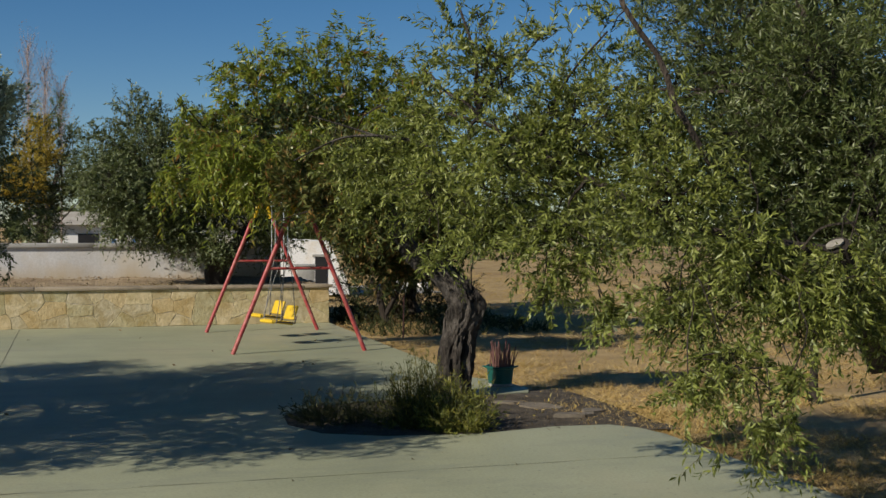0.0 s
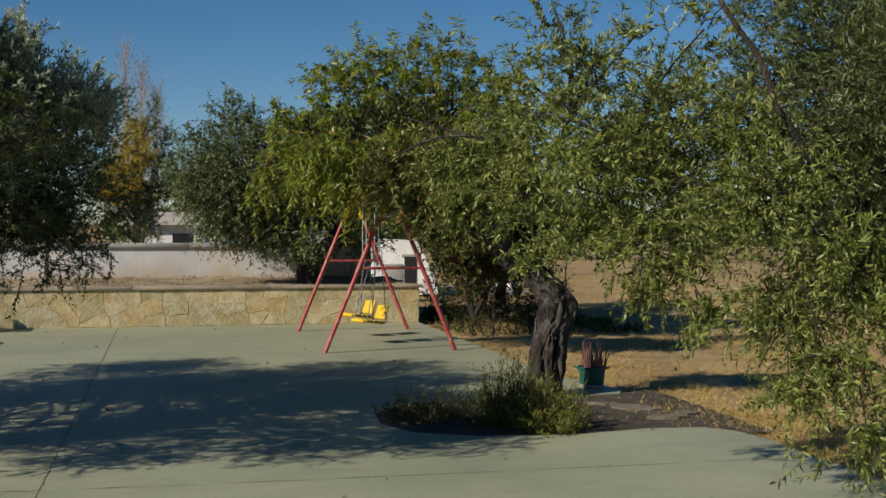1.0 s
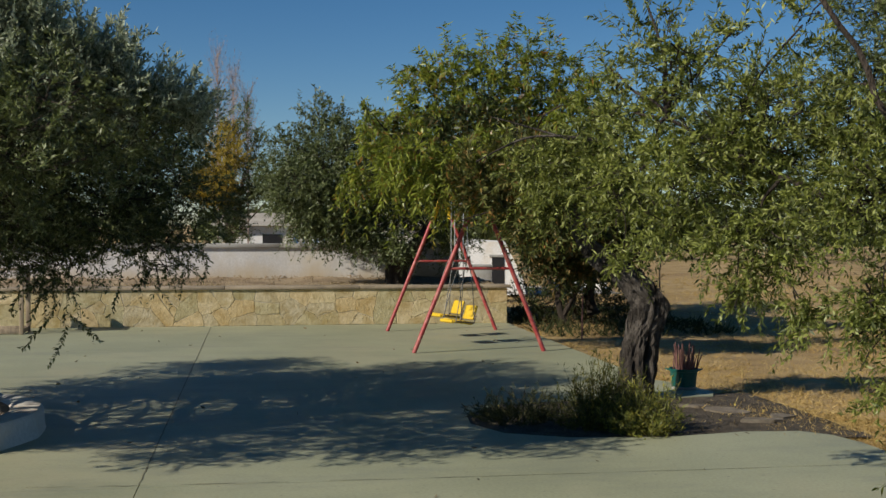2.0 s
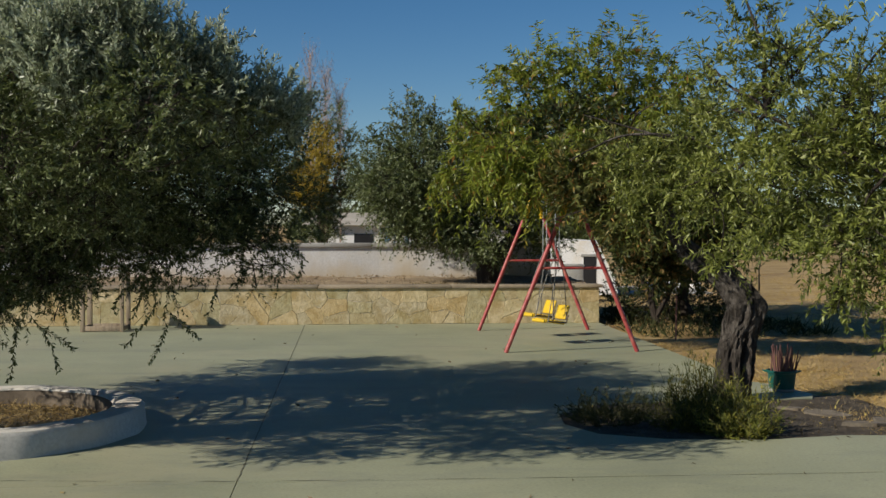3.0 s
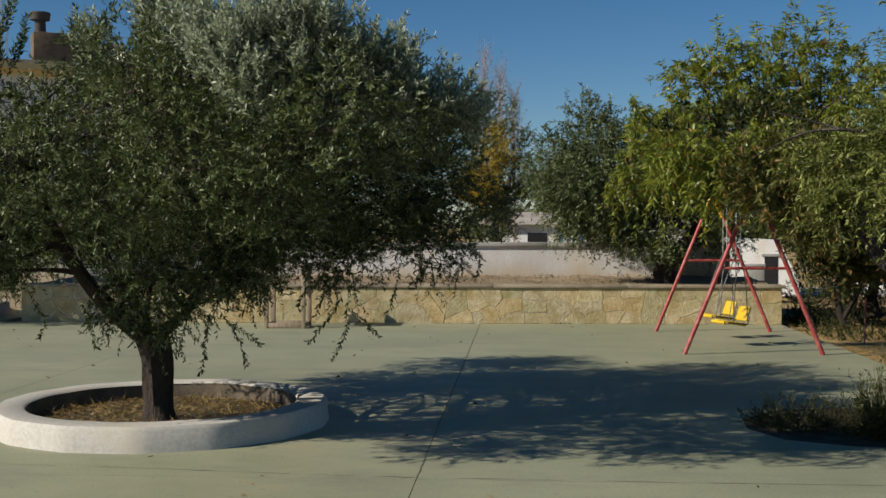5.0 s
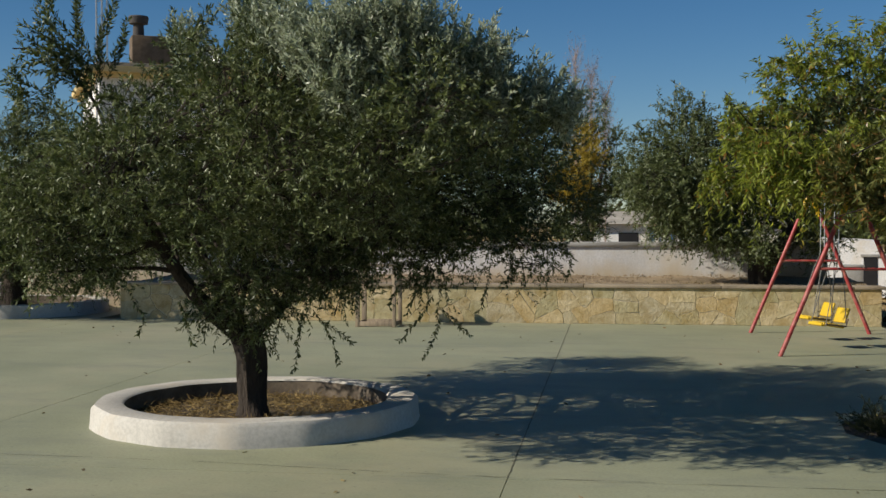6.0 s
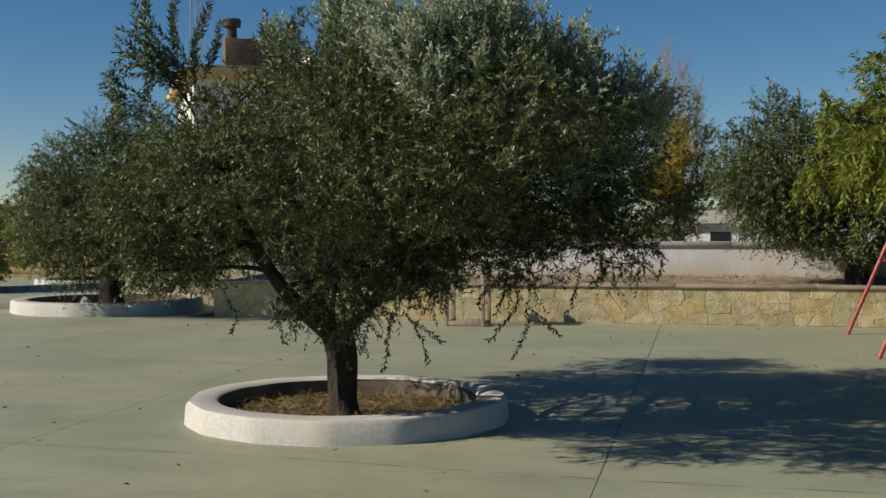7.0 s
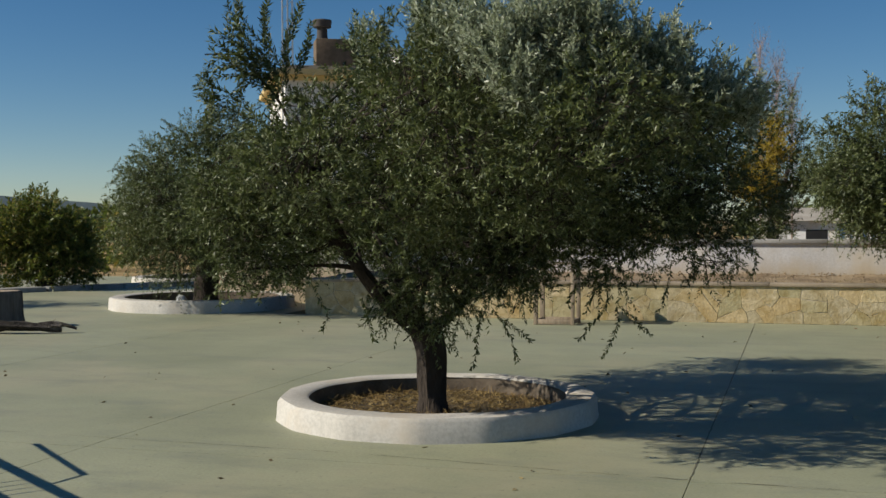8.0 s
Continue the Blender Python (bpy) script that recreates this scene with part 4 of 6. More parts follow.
OLIVE_RIGHT = [
    (1.58, 7.9, 2.59, 0.4), (2.02, 7.56, 2.65, 0.57), (2.05, 7.44, 1.95, 0.56), (2.43, 7.19, 2.29, 0.61),
    (2.49, 7.04, 1.6, 0.5), (3.1, 7.05, 2.11, 0.62), (2.61, 7.71, 3.08, 0.59), (1.6, 7.95, 3.26, 0.53),
    (2.41, 6.55, 2.1, 0.45), (2.52, 6.44, 1.6, 0.34), (2.07, 6.66, 2.61, 0.45), (1.74, 6.72, 2.16, 0.37),
    (1.9, 6.61, 1.71, 0.28), (2.6, 7.4, 2.6, 0.6), (1.9, 7.5, 2.9, 0.6), (2.9, 7, 1.8, 0.5),
    (2.2, 7.6, 2.2, 0.6), (0.61, 7.7, 2.15, 0.34), (1.01, 7.6, 1.81, 0.34), (0.43, 7.7, 1.8, 0.28),
    (1.24, 7.7, 2.28, 0.3), (0.85, 7.8, 2.53, 0.2),
]
ALMOND = [
    (-2.83, 16.2, 3.58, 0.38), (-2.31, 16.2, 3.77, 0.42), (-1.48, 16.2, 3.81, 0.52), (-0.72, 16.2, 3.53, 0.42),
    (-3.2, 16.2, 2.97, 0.33), (-2.36, 16.2, 2.9, 0.71), (-1.43, 16.2, 2.94, 0.65), (-2.76, 14.6, 2.31, 0.35),
    (-3.33, 14.6, 2.19, 0.22), (-2.34, 14.6, 2.35, 0.3), (-0.46, 14.6, 2.66, 0.37), (-1.86, 16.2, 3.5, 0.5),
    (-1.05, 16.2, 3.18, 0.49), (-3.11, 14.6, 2.59, 0.23),
]
ALMOND_TOP = [
    (-2.58, 14.2, 2.52, 0.38), (-3.11, 14.2, 3.02, 0.14), (-2.07, 14.2, 2.36, 0.3), (-1.7, 14.2, 2.57, 0.31),
    (-2.24, 14.2, 2.18, 0.26), (-0.3, 14.2, 3.18, 0.25), (-1.56, 14.5, 2.28, 0.35), (-0.92, 15.5, 2.55, 0.4),
]
OLD_OLIVE = [
    (-0.47, 10.4, 2.09, 0.36), (-0.7, 10.5, 2.28, 0.24), (-0.22, 10.4, 2.51, 0.3), (-0.29, 10.4, 2.26, 0.33),
    (-0.12, 10.3, 1.94, 0.35), (-0.83, 10.6, 2.05, 0.24), (-0.63, 10.5, 1.84, 0.24), (-0.99, 10.6, 2.25, 0.16),
]
ALMOND_DRY = [
    (-1.69, 13.9, 2.11, 0.31), (-1.3, 13.9, 2.05, 0.33), (-0.96, 13.9, 2.05, 0.37), (-1.1, 13.9, 1.69, 0.26),
    (-0.86, 13.9, 1.59, 0.21), (-0.63, 13.9, 1.92, 0.31), (-1.16, 13.9, 2.35, 0.31),
]
SHADE_DRY = [
    (-0.31, 16.97, 1.32, 0.34), (-0.7, 16.97, 1.52, 0.4), (-1.08, 17.05, 1.79, 0.46), (-1.55, 17.36, 1.83, 0.4), (-0.16, 16.97, 1.72, 0.34), (-0.78, 17.05, 2.06, 0.39), (-1.86, 17.52, 2.22, 0.39), (-0.85, 17.13, 1.14, 0.31),
]
OLIVE_TERRACE = [
    (-4.95, 18.6, 2, 0.5), (-4.6, 18.8, 1.75, 0.4), (-5.3, 18.5, 2.3, 0.5), (-4.4, 18.9, 2.2, 0.5),
    (-5.18, 19.83, 3.46, 0.44), (-5.63, 19.71, 2.98, 0.44), (-4.76, 19.63, 2.79, 0.73), (-5.32, 19.28, 2.21, 0.58),
    (-4.27, 19.54, 2.13, 0.63), (-4.4, 19.3, 1.57, 0.43), (-5.15, 19.33, 1.66, 0.48), (-3.69, 19.96, 1.85, 0.54),
    (-3.39, 20.52, 2.45, 0.6), (-5.89, 19.64, 2.5, 0.34), (-3.97, 20.42, 3.04, 0.6), (-4.3, 19.9, 2.9, 0.7),
    (-5, 19.5, 2.5, 0.6), (-4.9, 19.3, 1.75, 0.45), (-2.85, 19.9, 1.45, 0.4), (-3, 20.2, 2, 0.5),
    (-5.6, 20.2, 2.3, 0.5), (-4.9, 20.45, 1.9, 0.5), (-4.2, 20.7, 2.2, 0.5), (-3.66, 18.91, 1.3, 0.34),
    (-4.15, 18.78, 1.4, 0.3),
]
OLIVE_FAR = [
    (-15.98, 15.29, 2.57, 1), (-16.23, 14.29, 2.14, 0.67), (-16.42, 14.07, 1.44, 0.52), (-15.41, 15.86, 2.26, 1.06),
    (-15.41, 14.44, 1.34, 0.81), (-14.92, 15.63, 1.12, 0.78), (-15.97, 16.01, 3.23, 0.49), (-16.4, 14.85, 2.87, 0.48),
    (-14.73, 16.48, 0.79, 0.42), (-15.2, 15.2, 1.9, 0.9), (-16.1, 14.7, 1.9, 0.8), (-15.9, 15.6, 2.8, 0.7),
    (-14.9, 16.2, 1.7, 0.7), (-15.8, 14.1, 2, 0.75), (-15, 14.65, 1.4, 0.55), (-15.5, 15.6, 3.2, 0.6),
    (-15, 16.05, 2.9, 0.65), (-15.95, 15.1, 3.2, 0.5), (-15.3, 14.3, 1.7, 0.7), (-15.6, 13.9, 2.5, 0.6),
    (-16.2, 14.25, 1.07, 0.45), (-15.59, 14.42, 0.87, 0.4), (-15, 13.6, 2, 0.65), (-14.4, 13.9, 2.05, 0.6),
]
SHRUB_FAR = [
    (-24.25, 17.88, 1.53, 0.87), (-23.78, 18.50, 1.25, 0.72), (-24.55, 17.47, 1.54, 0.79), (-23.54, 18.81, 0.98, 0.50),
    (-23.63, 17.88, 0.73, 0.64), (-24.57, 18.29, 2.09, 0.44),
    (-24.0, 18.1, 1.2, 0.9), (-24.6, 17.6, 0.6, 0.7), (-23.5, 18.5, 0.6, 0.6), (-25.2, 17.2, 1.3, 0.8),
]
# clumps at y 15.5 to 18.2: unseen, added to shade the wall end
SHADE = [
    (-1, 19.97, 1.58, 0.7), (-0.45, 21, 1.48, 0.65), (-1.35, 19.45, 1.2, 0.33), (-0.23, 20, 1.25, 0.38),
    (-0.79, 19.48, 1.15, 0.36), (-0.6, 20.3, 1.9, 0.7), (-1, 20.3, 2.3, 0.6), (-1.6, 21.5, 2.3, 0.8),
    (-0.9, 22, 2.7, 0.8), (-0.1, 21.6, 2.1, 0.7), (-2.5, 16.3, 2.65, 0.65), (-1.9, 15.5, 2.75, 0.65),
    (-1.4, 17, 2.6, 0.7), (-0.9, 16.2, 2.5, 0.55), (-1, 18.2, 2.4, 0.6),
]
SHADE_LOW = [
    (-0.88, 19.27, 1.35, 0.35), (-0.44, 19.28, 1.45, 0.4), (0.08, 19.29, 1.3, 0.35), (-0.18, 19.29, 1.75, 0.5),
    (-0.7, 19.28, 1.9, 0.5), (0.42, 19.28, 1.6, 0.4), (-1.29, 18.75, 1.2, 0.3), (-0.84, 18.78, 1.15, 0.33),
    (-0.39, 18.79, 1.15, 0.33), (-0.12, 18.79, 0.95, 0.28), (-0.75, 18.78, 0.85, 0.22), (-1.11, 18.76, 1.45, 0.35),
    (-0.48, 18.79, 1.5, 0.4),
]
EVERGREEN = [
    (-9.68, 28.4, 1.57, 0.5), (-9.43, 28.5, 2.39, 0.5), (-8.95, 28.5, 2.53, 0.35), (-9.22, 28.5, 3.21, 0.4),
    (-9.59, 28.6, 3.97, 0.3), (-9.04, 28.6, 3.76, 0.25), (-9.91, 28.5, 2.39, 0.4), (-9.38, 28.6, 4.45, 0.18),
    (-8.47, 28.5, 2.53, 0.3),
]
YELLOW = [
    (-9.7, 28, 3.59, 0.45), (-9.87, 28, 2.91, 0.45), (-10.01, 28, 2.38, 0.4), (-9.65, 28.1, 4.06, 0.2),
    (-10.2, 28, 2.78, 0.4), (-10.41, 28, 2.51, 0.4), (-9.39, 27.6, 3.23, 0.35), (-9.6, 27.6, 2.63, 0.35),
]

front_olive = tree("olive_tree", "broad olive tree with dark grey-green crown in a round planter", "tree", (-5.53, 7.72, 0.06),
     [(-5.53, 7.72, 0.04), (-5.53, 7.72, 0.3), (-5.51, 7.68, 0.55), (-5.54, 7.62, 0.78)], (0.112, 0.125), OLIVE_FRONT + OLIVE_FRONT_NEAR + OLIVE_FRONT_EDGE + crown_fill((-6.05, 9.6, 1.95), (1.35, 1.4, 0.62), 13, 0.5, 8) + crown_fill((-5.2, 8.4, 1.75), (1.3, 1.3, 0.5), 3, 0.45, 9) + crown_fill((-6.9, 8.5, 1.65), (0.55, 0.55, 0.22), 8, 0.36, 10) + crown_fill((-7.0, 10.4, 2.3), (0.5, 0.6, 0.25), 6, 0.46, 11), (-5.52, 7.62, 0.74), 21, L_OLIVE, M_BARK,
     per_area=950, twig_len=0.27, leaf_gap=0.0175, leaf_len=0.043, leaf_wid=0.0124, droop=0.3, upward=0.25, limb_r=0.036, group="olive trees", thin=0.72, shoots=OLIVE_SHOOTS,
     limbs=[([(-5.54, 7.62, 0.70), (-5.68, 7.3, 0.98), (-5.80, 7.02, 1.35), (-5.95, 6.8, 1.9)], 0.085, 0.03), ([(-5.52, 7.66, 0.7), (-5.3, 7.8, 0.95), (-5.05, 7.95, 1.4), (-4.7, 8.2, 2.0)], 0.055, 0.025)])
strands(front_olive, [
    [(-5.43, 6.7, 1.05), (-5.4, 6.72, 0.91), (-5.36, 6.75, 0.73)],
    [(-4.93, 7.52, 0.94), (-4.95, 7.5, 0.75), (-4.99, 7.48, 0.48)],
    [(-4.76, 7.39, 0.96), (-4.66, 7.47, 0.77), (-4.6, 7.5, 0.56)],
    [(-4.67, 7.33, 0.9), (-4.55, 7.41, 0.8), (-4.47, 7.47, 0.72)],
    [(-4.79, 7.98, 1.21), (-4.8, 7.97, 1.08), (-4.77, 7.99, 0.9)],
    [(-4.15, 8.17, 1.04), (-4.24, 8.11, 0.87), (-4.37, 8.02, 0.69)],
    [(-4.08, 8.1, 0.96), (-4.09, 8.09, 0.75), (-4.18, 8.03, 0.57)],
    [(-4.14, 8.3, 0.93), (-4.05, 8.36, 0.82), (-3.96, 8.42, 0.72)],
    [(-3.91, 8.7, 1.2), (-3.93, 8.68, 1.03), (-3.98, 8.65, 0.88)],
    [(-4.48, 8.19, 1.25), (-4.48, 8.19, 1.1), (-4.53, 8.16, 0.94)],
    [(-3.78, 8.9, 1.25), (-3.81, 8.88, 1.16), (-3.84, 8.87, 1.06)],
    [(-5.77, 6.59, 1.05), (-5.7, 6.63, 0.94), (-5.73, 6.61, 0.8)],
    [(-3.45, 9.26, 1.38), (-3.41, 9.28, 1.26), (-3.44, 9.26, 1.15)],
    [(-4.23, 8.24, 1.13), (-4.32, 8.18, 1.04), (-4.37, 8.14, 0.88)],
], 61, L_OLIVE, 0.044, 0.0175, 0.016, 0.15, 0.0028)
OLIVE_SPRIG = [
    [(-6.07, 6.56, 2.55), (-6.23, 6.46, 2.74), (-6.51, 6.26, 2.95)],
    [(-6.11, 6.54, 2.61), (-6.28, 6.42, 2.84), (-6.42, 6.33, 3.13)],
    [(-6.07, 6.56, 2.61), (-6.17, 6.49, 2.91), (-6.17, 6.49, 3.2)],
    [(-6.04, 6.59, 2.65), (-6.05, 6.58, 2.91), (-5.95, 6.65, 3.18)],
    [(-6.21, 6.47, 2.7), (-6.38, 6.35, 2.76), (-6.54, 6.25, 2.7)],
    [(-6.14, 6.52, 2.78), (-6.31, 6.4, 2.99), (-6.35, 6.38, 3.26)],
    [(-6.31, 6.4, 2.45), (-6.47, 6.29, 2.51), (-6.59, 6.21, 2.61)],
    [(-6.31, 6.4, 2.4), (-6.42, 6.33, 2.45), (-6.54, 6.24, 2.48)],
    [(-6.17, 6.49, 2.74), (-6.31, 6.4, 2.78), (-6.43, 6.32, 2.91)],
    [(-6, 6.61, 2.7), (-5.93, 6.66, 2.86), (-5.9, 6.68, 2.99)],
    [(-5.59, 6.89, 2.65), (-5.6, 6.88, 2.86), (-5.64, 6.86, 3.07)],
    [(-6.14, 6.52, 2.65), (-6.28, 6.42, 2.7), (-6.35, 6.37, 2.57)],
    [(-6.56, 6.23, 2.34), (-6.5, 6.27, 2.45), (-6.56, 6.23, 2.65)],
    [(-5.52, 6.94, 2.78), (-5.5, 6.95, 2.95), (-5.41, 7.01, 3.09)],
]
for k, (dx, dy, dz) in enumerate(((0, 0, 0), (0.06, -0.04, 0.07), (-0.05, 0.05, -0.06))):
    strands(front_olive, [[(x + dx, y + dy, z + dz) for x, y, z in c] for c in OLIVE_SPRIG], 65 + 10 * k, L_OLIVE, 0.054, 0.0145, 0.011, 0.0, 0.003, "upright")
sunlit_olive = tree("olive_tree", "sunlit olive tree with long drooping yellow-green branches", "tree", (3.0, 6.3, -0.05),
     [(3.0, 6.3, -0.1), (2.9, 6.3, 0.4), (2.7, 6.25, 0.9), (2.4, 6.2, 1.3)], (0.15, 0.08), OLIVE_NEAR + OLIVE_NEAR_LOW, (2.2, 6.2, 1.45), 22, L_OLIVE_NEAR, M_BARK,
     per_area=1600, twig_len=0.32, leaf_gap=0.016, leaf_len=0.045, leaf_wid=0.0118, droop=0.6, upward=0.1, limb_r=0.018, group="olive trees", shell=0.3,
     limbs=[([(2.2, 6.2, 1.45), (1.8, 6.1, 1.5), (1.3, 6.1, 1.6), (0.7, 6.4, 1.9), (0.2, 6.7, 2.2)], 0.03, 0.01)], thin=0.75)
strands(sunlit_olive, [
    [(1.14, 5.5, 0.61), (1.22, 5.5, 0.53), (1.1, 5.5, 0.41)],
    [(1.29, 5.6, 0.59), (1.33, 5.6, 0.47), (1.23, 5.6, 0.4)],
    [(1.45, 5.5, 0.64), (1.49, 5.5, 0.48), (1.58, 5.5, 0.36)],
    [(1.54, 5.45, 0.65), (1.58, 5.45, 0.49), (1.66, 5.45, 0.38)],
    [(1.62, 5.5, 0.96), (1.65, 5.5, 0.75), (1.69, 5.5, 0.53)],
    [(1.39, 5.6, 0.78), (1.48, 5.6, 0.57), (1.53, 5.6, 0.38)],
    [(1.04, 5.9, 0.91), (1.13, 5.9, 0.77), (1.08, 5.9, 0.66)],
    [(0.82, 6.2, 1.12), (0.87, 6.2, 1), (0.79, 6.2, 0.93)],
    [(0.54, 6.4, 1.22), (0.51, 6.4, 1.15), (0.45, 6.4, 1.1)],
    [(2, 5.8, 1.15), (2.11, 5.8, 1.06), (2.17, 5.8, 1.04)],
    [(0.46, 6.6, 1.34), (0.48, 6.6, 1.21), (0.42, 6.6, 1.13)],
    [(-0.13, 7, 1.59), (-0.22, 7, 1.53), (-0.3, 7, 1.53)],
    [(-0.08, 7, 1.53), (-0.16, 7, 1.44), (-0.23, 7, 1.41)],
    [(1.28, 5.7, 1.16), (1.25, 5.7, 0.94), (1.21, 5.7, 0.77)],
], 62, L_OLIVE_NEAR, 0.05, 0.0125, 0.02, 0.15, 0.003)
strands(sunlit_olive, [
    [(0.02, 6.8, 2.54), (-0.08, 6.8, 2.73), (-0.23, 6.8, 2.8)],
    [(0.05, 6.8, 2.6), (0.02, 6.8, 2.76), (-0.03, 6.8, 2.88)],
    [(0.25, 6.8, 2.6), (0.21, 6.8, 2.76), (0.31, 6.8, 2.89)],
    [(0.38, 6.8, 2.64), (0.48, 6.8, 2.8), (0.46, 6.8, 2.94)],
    [(0.48, 6.8, 2.6), (0.62, 6.8, 2.76), (0.65, 6.8, 2.93)],
    [(-0.08, 6.8, 2.34), (-0.16, 6.8, 2.54), (-0.14, 6.8, 2.62)],
    [(0.18, 6.8, 2.51), (0.05, 6.8, 2.67), (-0.13, 6.8, 2.83)],
    [(0.7, 6.8, 2.54), (0.74, 6.8, 2.7), (0.7, 6.8, 2.85)],
    [(0.9, 6.8, 2.67), (0.95, 6.8, 2.83), (0.9, 6.8, 2.96)],
], 63, L_OLIVE_NEAR, 0.058, 0.0135, 0.024, 0.1, 0.003, "upright")
near_olive = tree("olive_tree", "dark upright olive tree with a pruned limb beside the paving", "tree", (3.45, 7.45, -0.05),
     [(3.45, 7.45, -0.1), (3.4, 7.4, 0.4), (3.15, 7.2, 0.9), (2.8, 7.0, 1.3)], (0.2, 0.11), OLIVE_RIGHT, (2.5, 6.85, 1.5), 31, L_OLIVE_DARK, M_BARK,
     per_area=800, twig_len=0.42, leaf_gap=0.02, leaf_len=0.052, leaf_wid=0.0105, droop=0.35, upward=0.7, limb_r=0.03, group="olive trees", shell=0.3,
     limbs=[([(2.2, 7.2, 1.49), (1.83, 6.8, 1.75), (1.46, 6.2, 1.88), (1.35, 6.1, 1.97), (1.28, 6.1, 2.1), (1.19, 6.1, 2.24), (1.14, 6.1, 2.42), (1.07, 6.15, 2.55), (0.95, 6.15, 2.71), (0.88, 6.2, 2.96)], 0.022, 0.012), ([(2.55, 6.9, 1.4), (2.4, 6.8, 2.0), (2.2, 6.9, 2.6), (2.0, 7.0, 3.2)], 0.06, 0.02),
            ([(2.43, 6.5, 0.84), (2.21, 6.2, 1.12), (1.99, 5.75, 1.32), (1.88, 5.6, 1.51)], 0.075, 0.06),
            ([(1.72, 5.8, 1.4), (1.82, 5.7, 1.58), (2.02, 5.75, 1.62)], 0.005, 0.007)])
cut = bmesh.new()
bmesh.ops.create_circle(cut, cap_ends=True, segments=22, radius=0.036)
for v in cut.verts:
    v.co = (v.co.x * 1.3, v.co.y * 0.7, 0.006 * noise.noise(v.co * 60))
bmesh.ops.solidify(cut, geom=list(cut.faces), thickness=0.012)
part("cut_face", cut, M_PALECUT, near_olive, "pale sawn end of a pruned limb", pose(1.86 - 3.45, 5.58 - 7.45, 1.52 + 0.05, 24, -22, 12))
tree("olive_tree", "leaning old olive tree with a twisted split trunk in the bed", "tree", (0.08, 10.95, -0.03),
     [(0.08, 11, -0.03), (0.1, 11, 0.13), (0.12, 11, 0.39), (0.16, 11, 0.6), (0.21, 11, 0.78), (0.19, 11, 0.91), (0.08, 11, 1.04), (-0.03, 11, 1.15), (-0.18, 11, 1.25), (-0.33, 11, 1.38)], (0.158, 0.138), OLD_OLIVE, (-0.44, 10.8, 1.59), 23, L_OLIVE_NEAR, M_OLDBARK,
     per_area=700, twig_len=0.36, leaf_gap=0.02, leaf_len=0.06, leaf_wid=0.0155, droop=0.5, upward=0.15, limb_r=0.02, knots=0.3, group="olive trees", shell=0.3,
     old_stem=((0.20, 0.172, 0.16, 0.148, 0.15, 0.15, 0.125, 0.11, 0.095, 0.085), (((0.34, 10.98, 0.85), 0.14, 0.055), ((0.2, 10.9, 1.04), 0.1, 0.035), ((0.03, 10.87, 0.54), 0.1, 0.02), ((0.15, 10.86, 0.83), 0.09, 0.035))),
     limbs=[([(-0.33, 11, 1.38), (-0.44, 10.9, 1.59), (-0.5, 10.8, 1.85), (-0.51, 10.7, 2.1)], 0.085, 0.04),
            ([(0.08, 10.2, 2.08), (-0.12, 10.2, 2.26), (-0.31, 10.2, 2.34), (-0.7, 10.2, 2.37), (-0.96, 10.3, 2.33), (-1.32, 10.4, 2.16)], 0.017, 0.006), ([(-0.46, 10.2, 2.33), (-0.85, 10.2, 2.45), (-1.18, 10.3, 2.55)], 0.01, 0.004)])
almond = tree("almond_tree", "broad almond tree with drooping yellow-green leaves", "tree", (-0.47, 20.0, 0.08),
     [(-0.47, 20, 0.08), (-0.54, 20, 0.42), (-0.47, 19.8, 0.82), (-0.58, 19, 1.21)], (0.09, 0.06), ALMOND + ALMOND_TOP, (-0.73, 18.0, 1.58), 34, L_ALMOND, M_BARK,
     per_area=420, twig_len=0.4, leaf_gap=0.025, leaf_len=0.105, leaf_wid=0.023, droop=1.0, upward=0.15, limb_r=0.03, knots=0.3,
     shoots=ALMOND_DRY, shoot_mat=L_ALMOND_DRY, shoot_label="drying brownish leaves low in the crown",
     limbs=[([(-0.47, 19.8, 0.82), (-0.84, 18.5, 1.4), (-1.18, 17, 1.99), (-1.41, 16, 2.58)], 0.05, 0.03), ([(-0.63, 19, 1.21), (-1.34, 17, 1.75), (-1.97, 15.5, 2.1), (-2.52, 14.8, 2.37)], 0.05, 0.03), ([(-0.63, 14, 2.06), (-1.41, 13.7, 1.8), (-1.92, 13.6, 1.64)], 0.014, 0.005)])
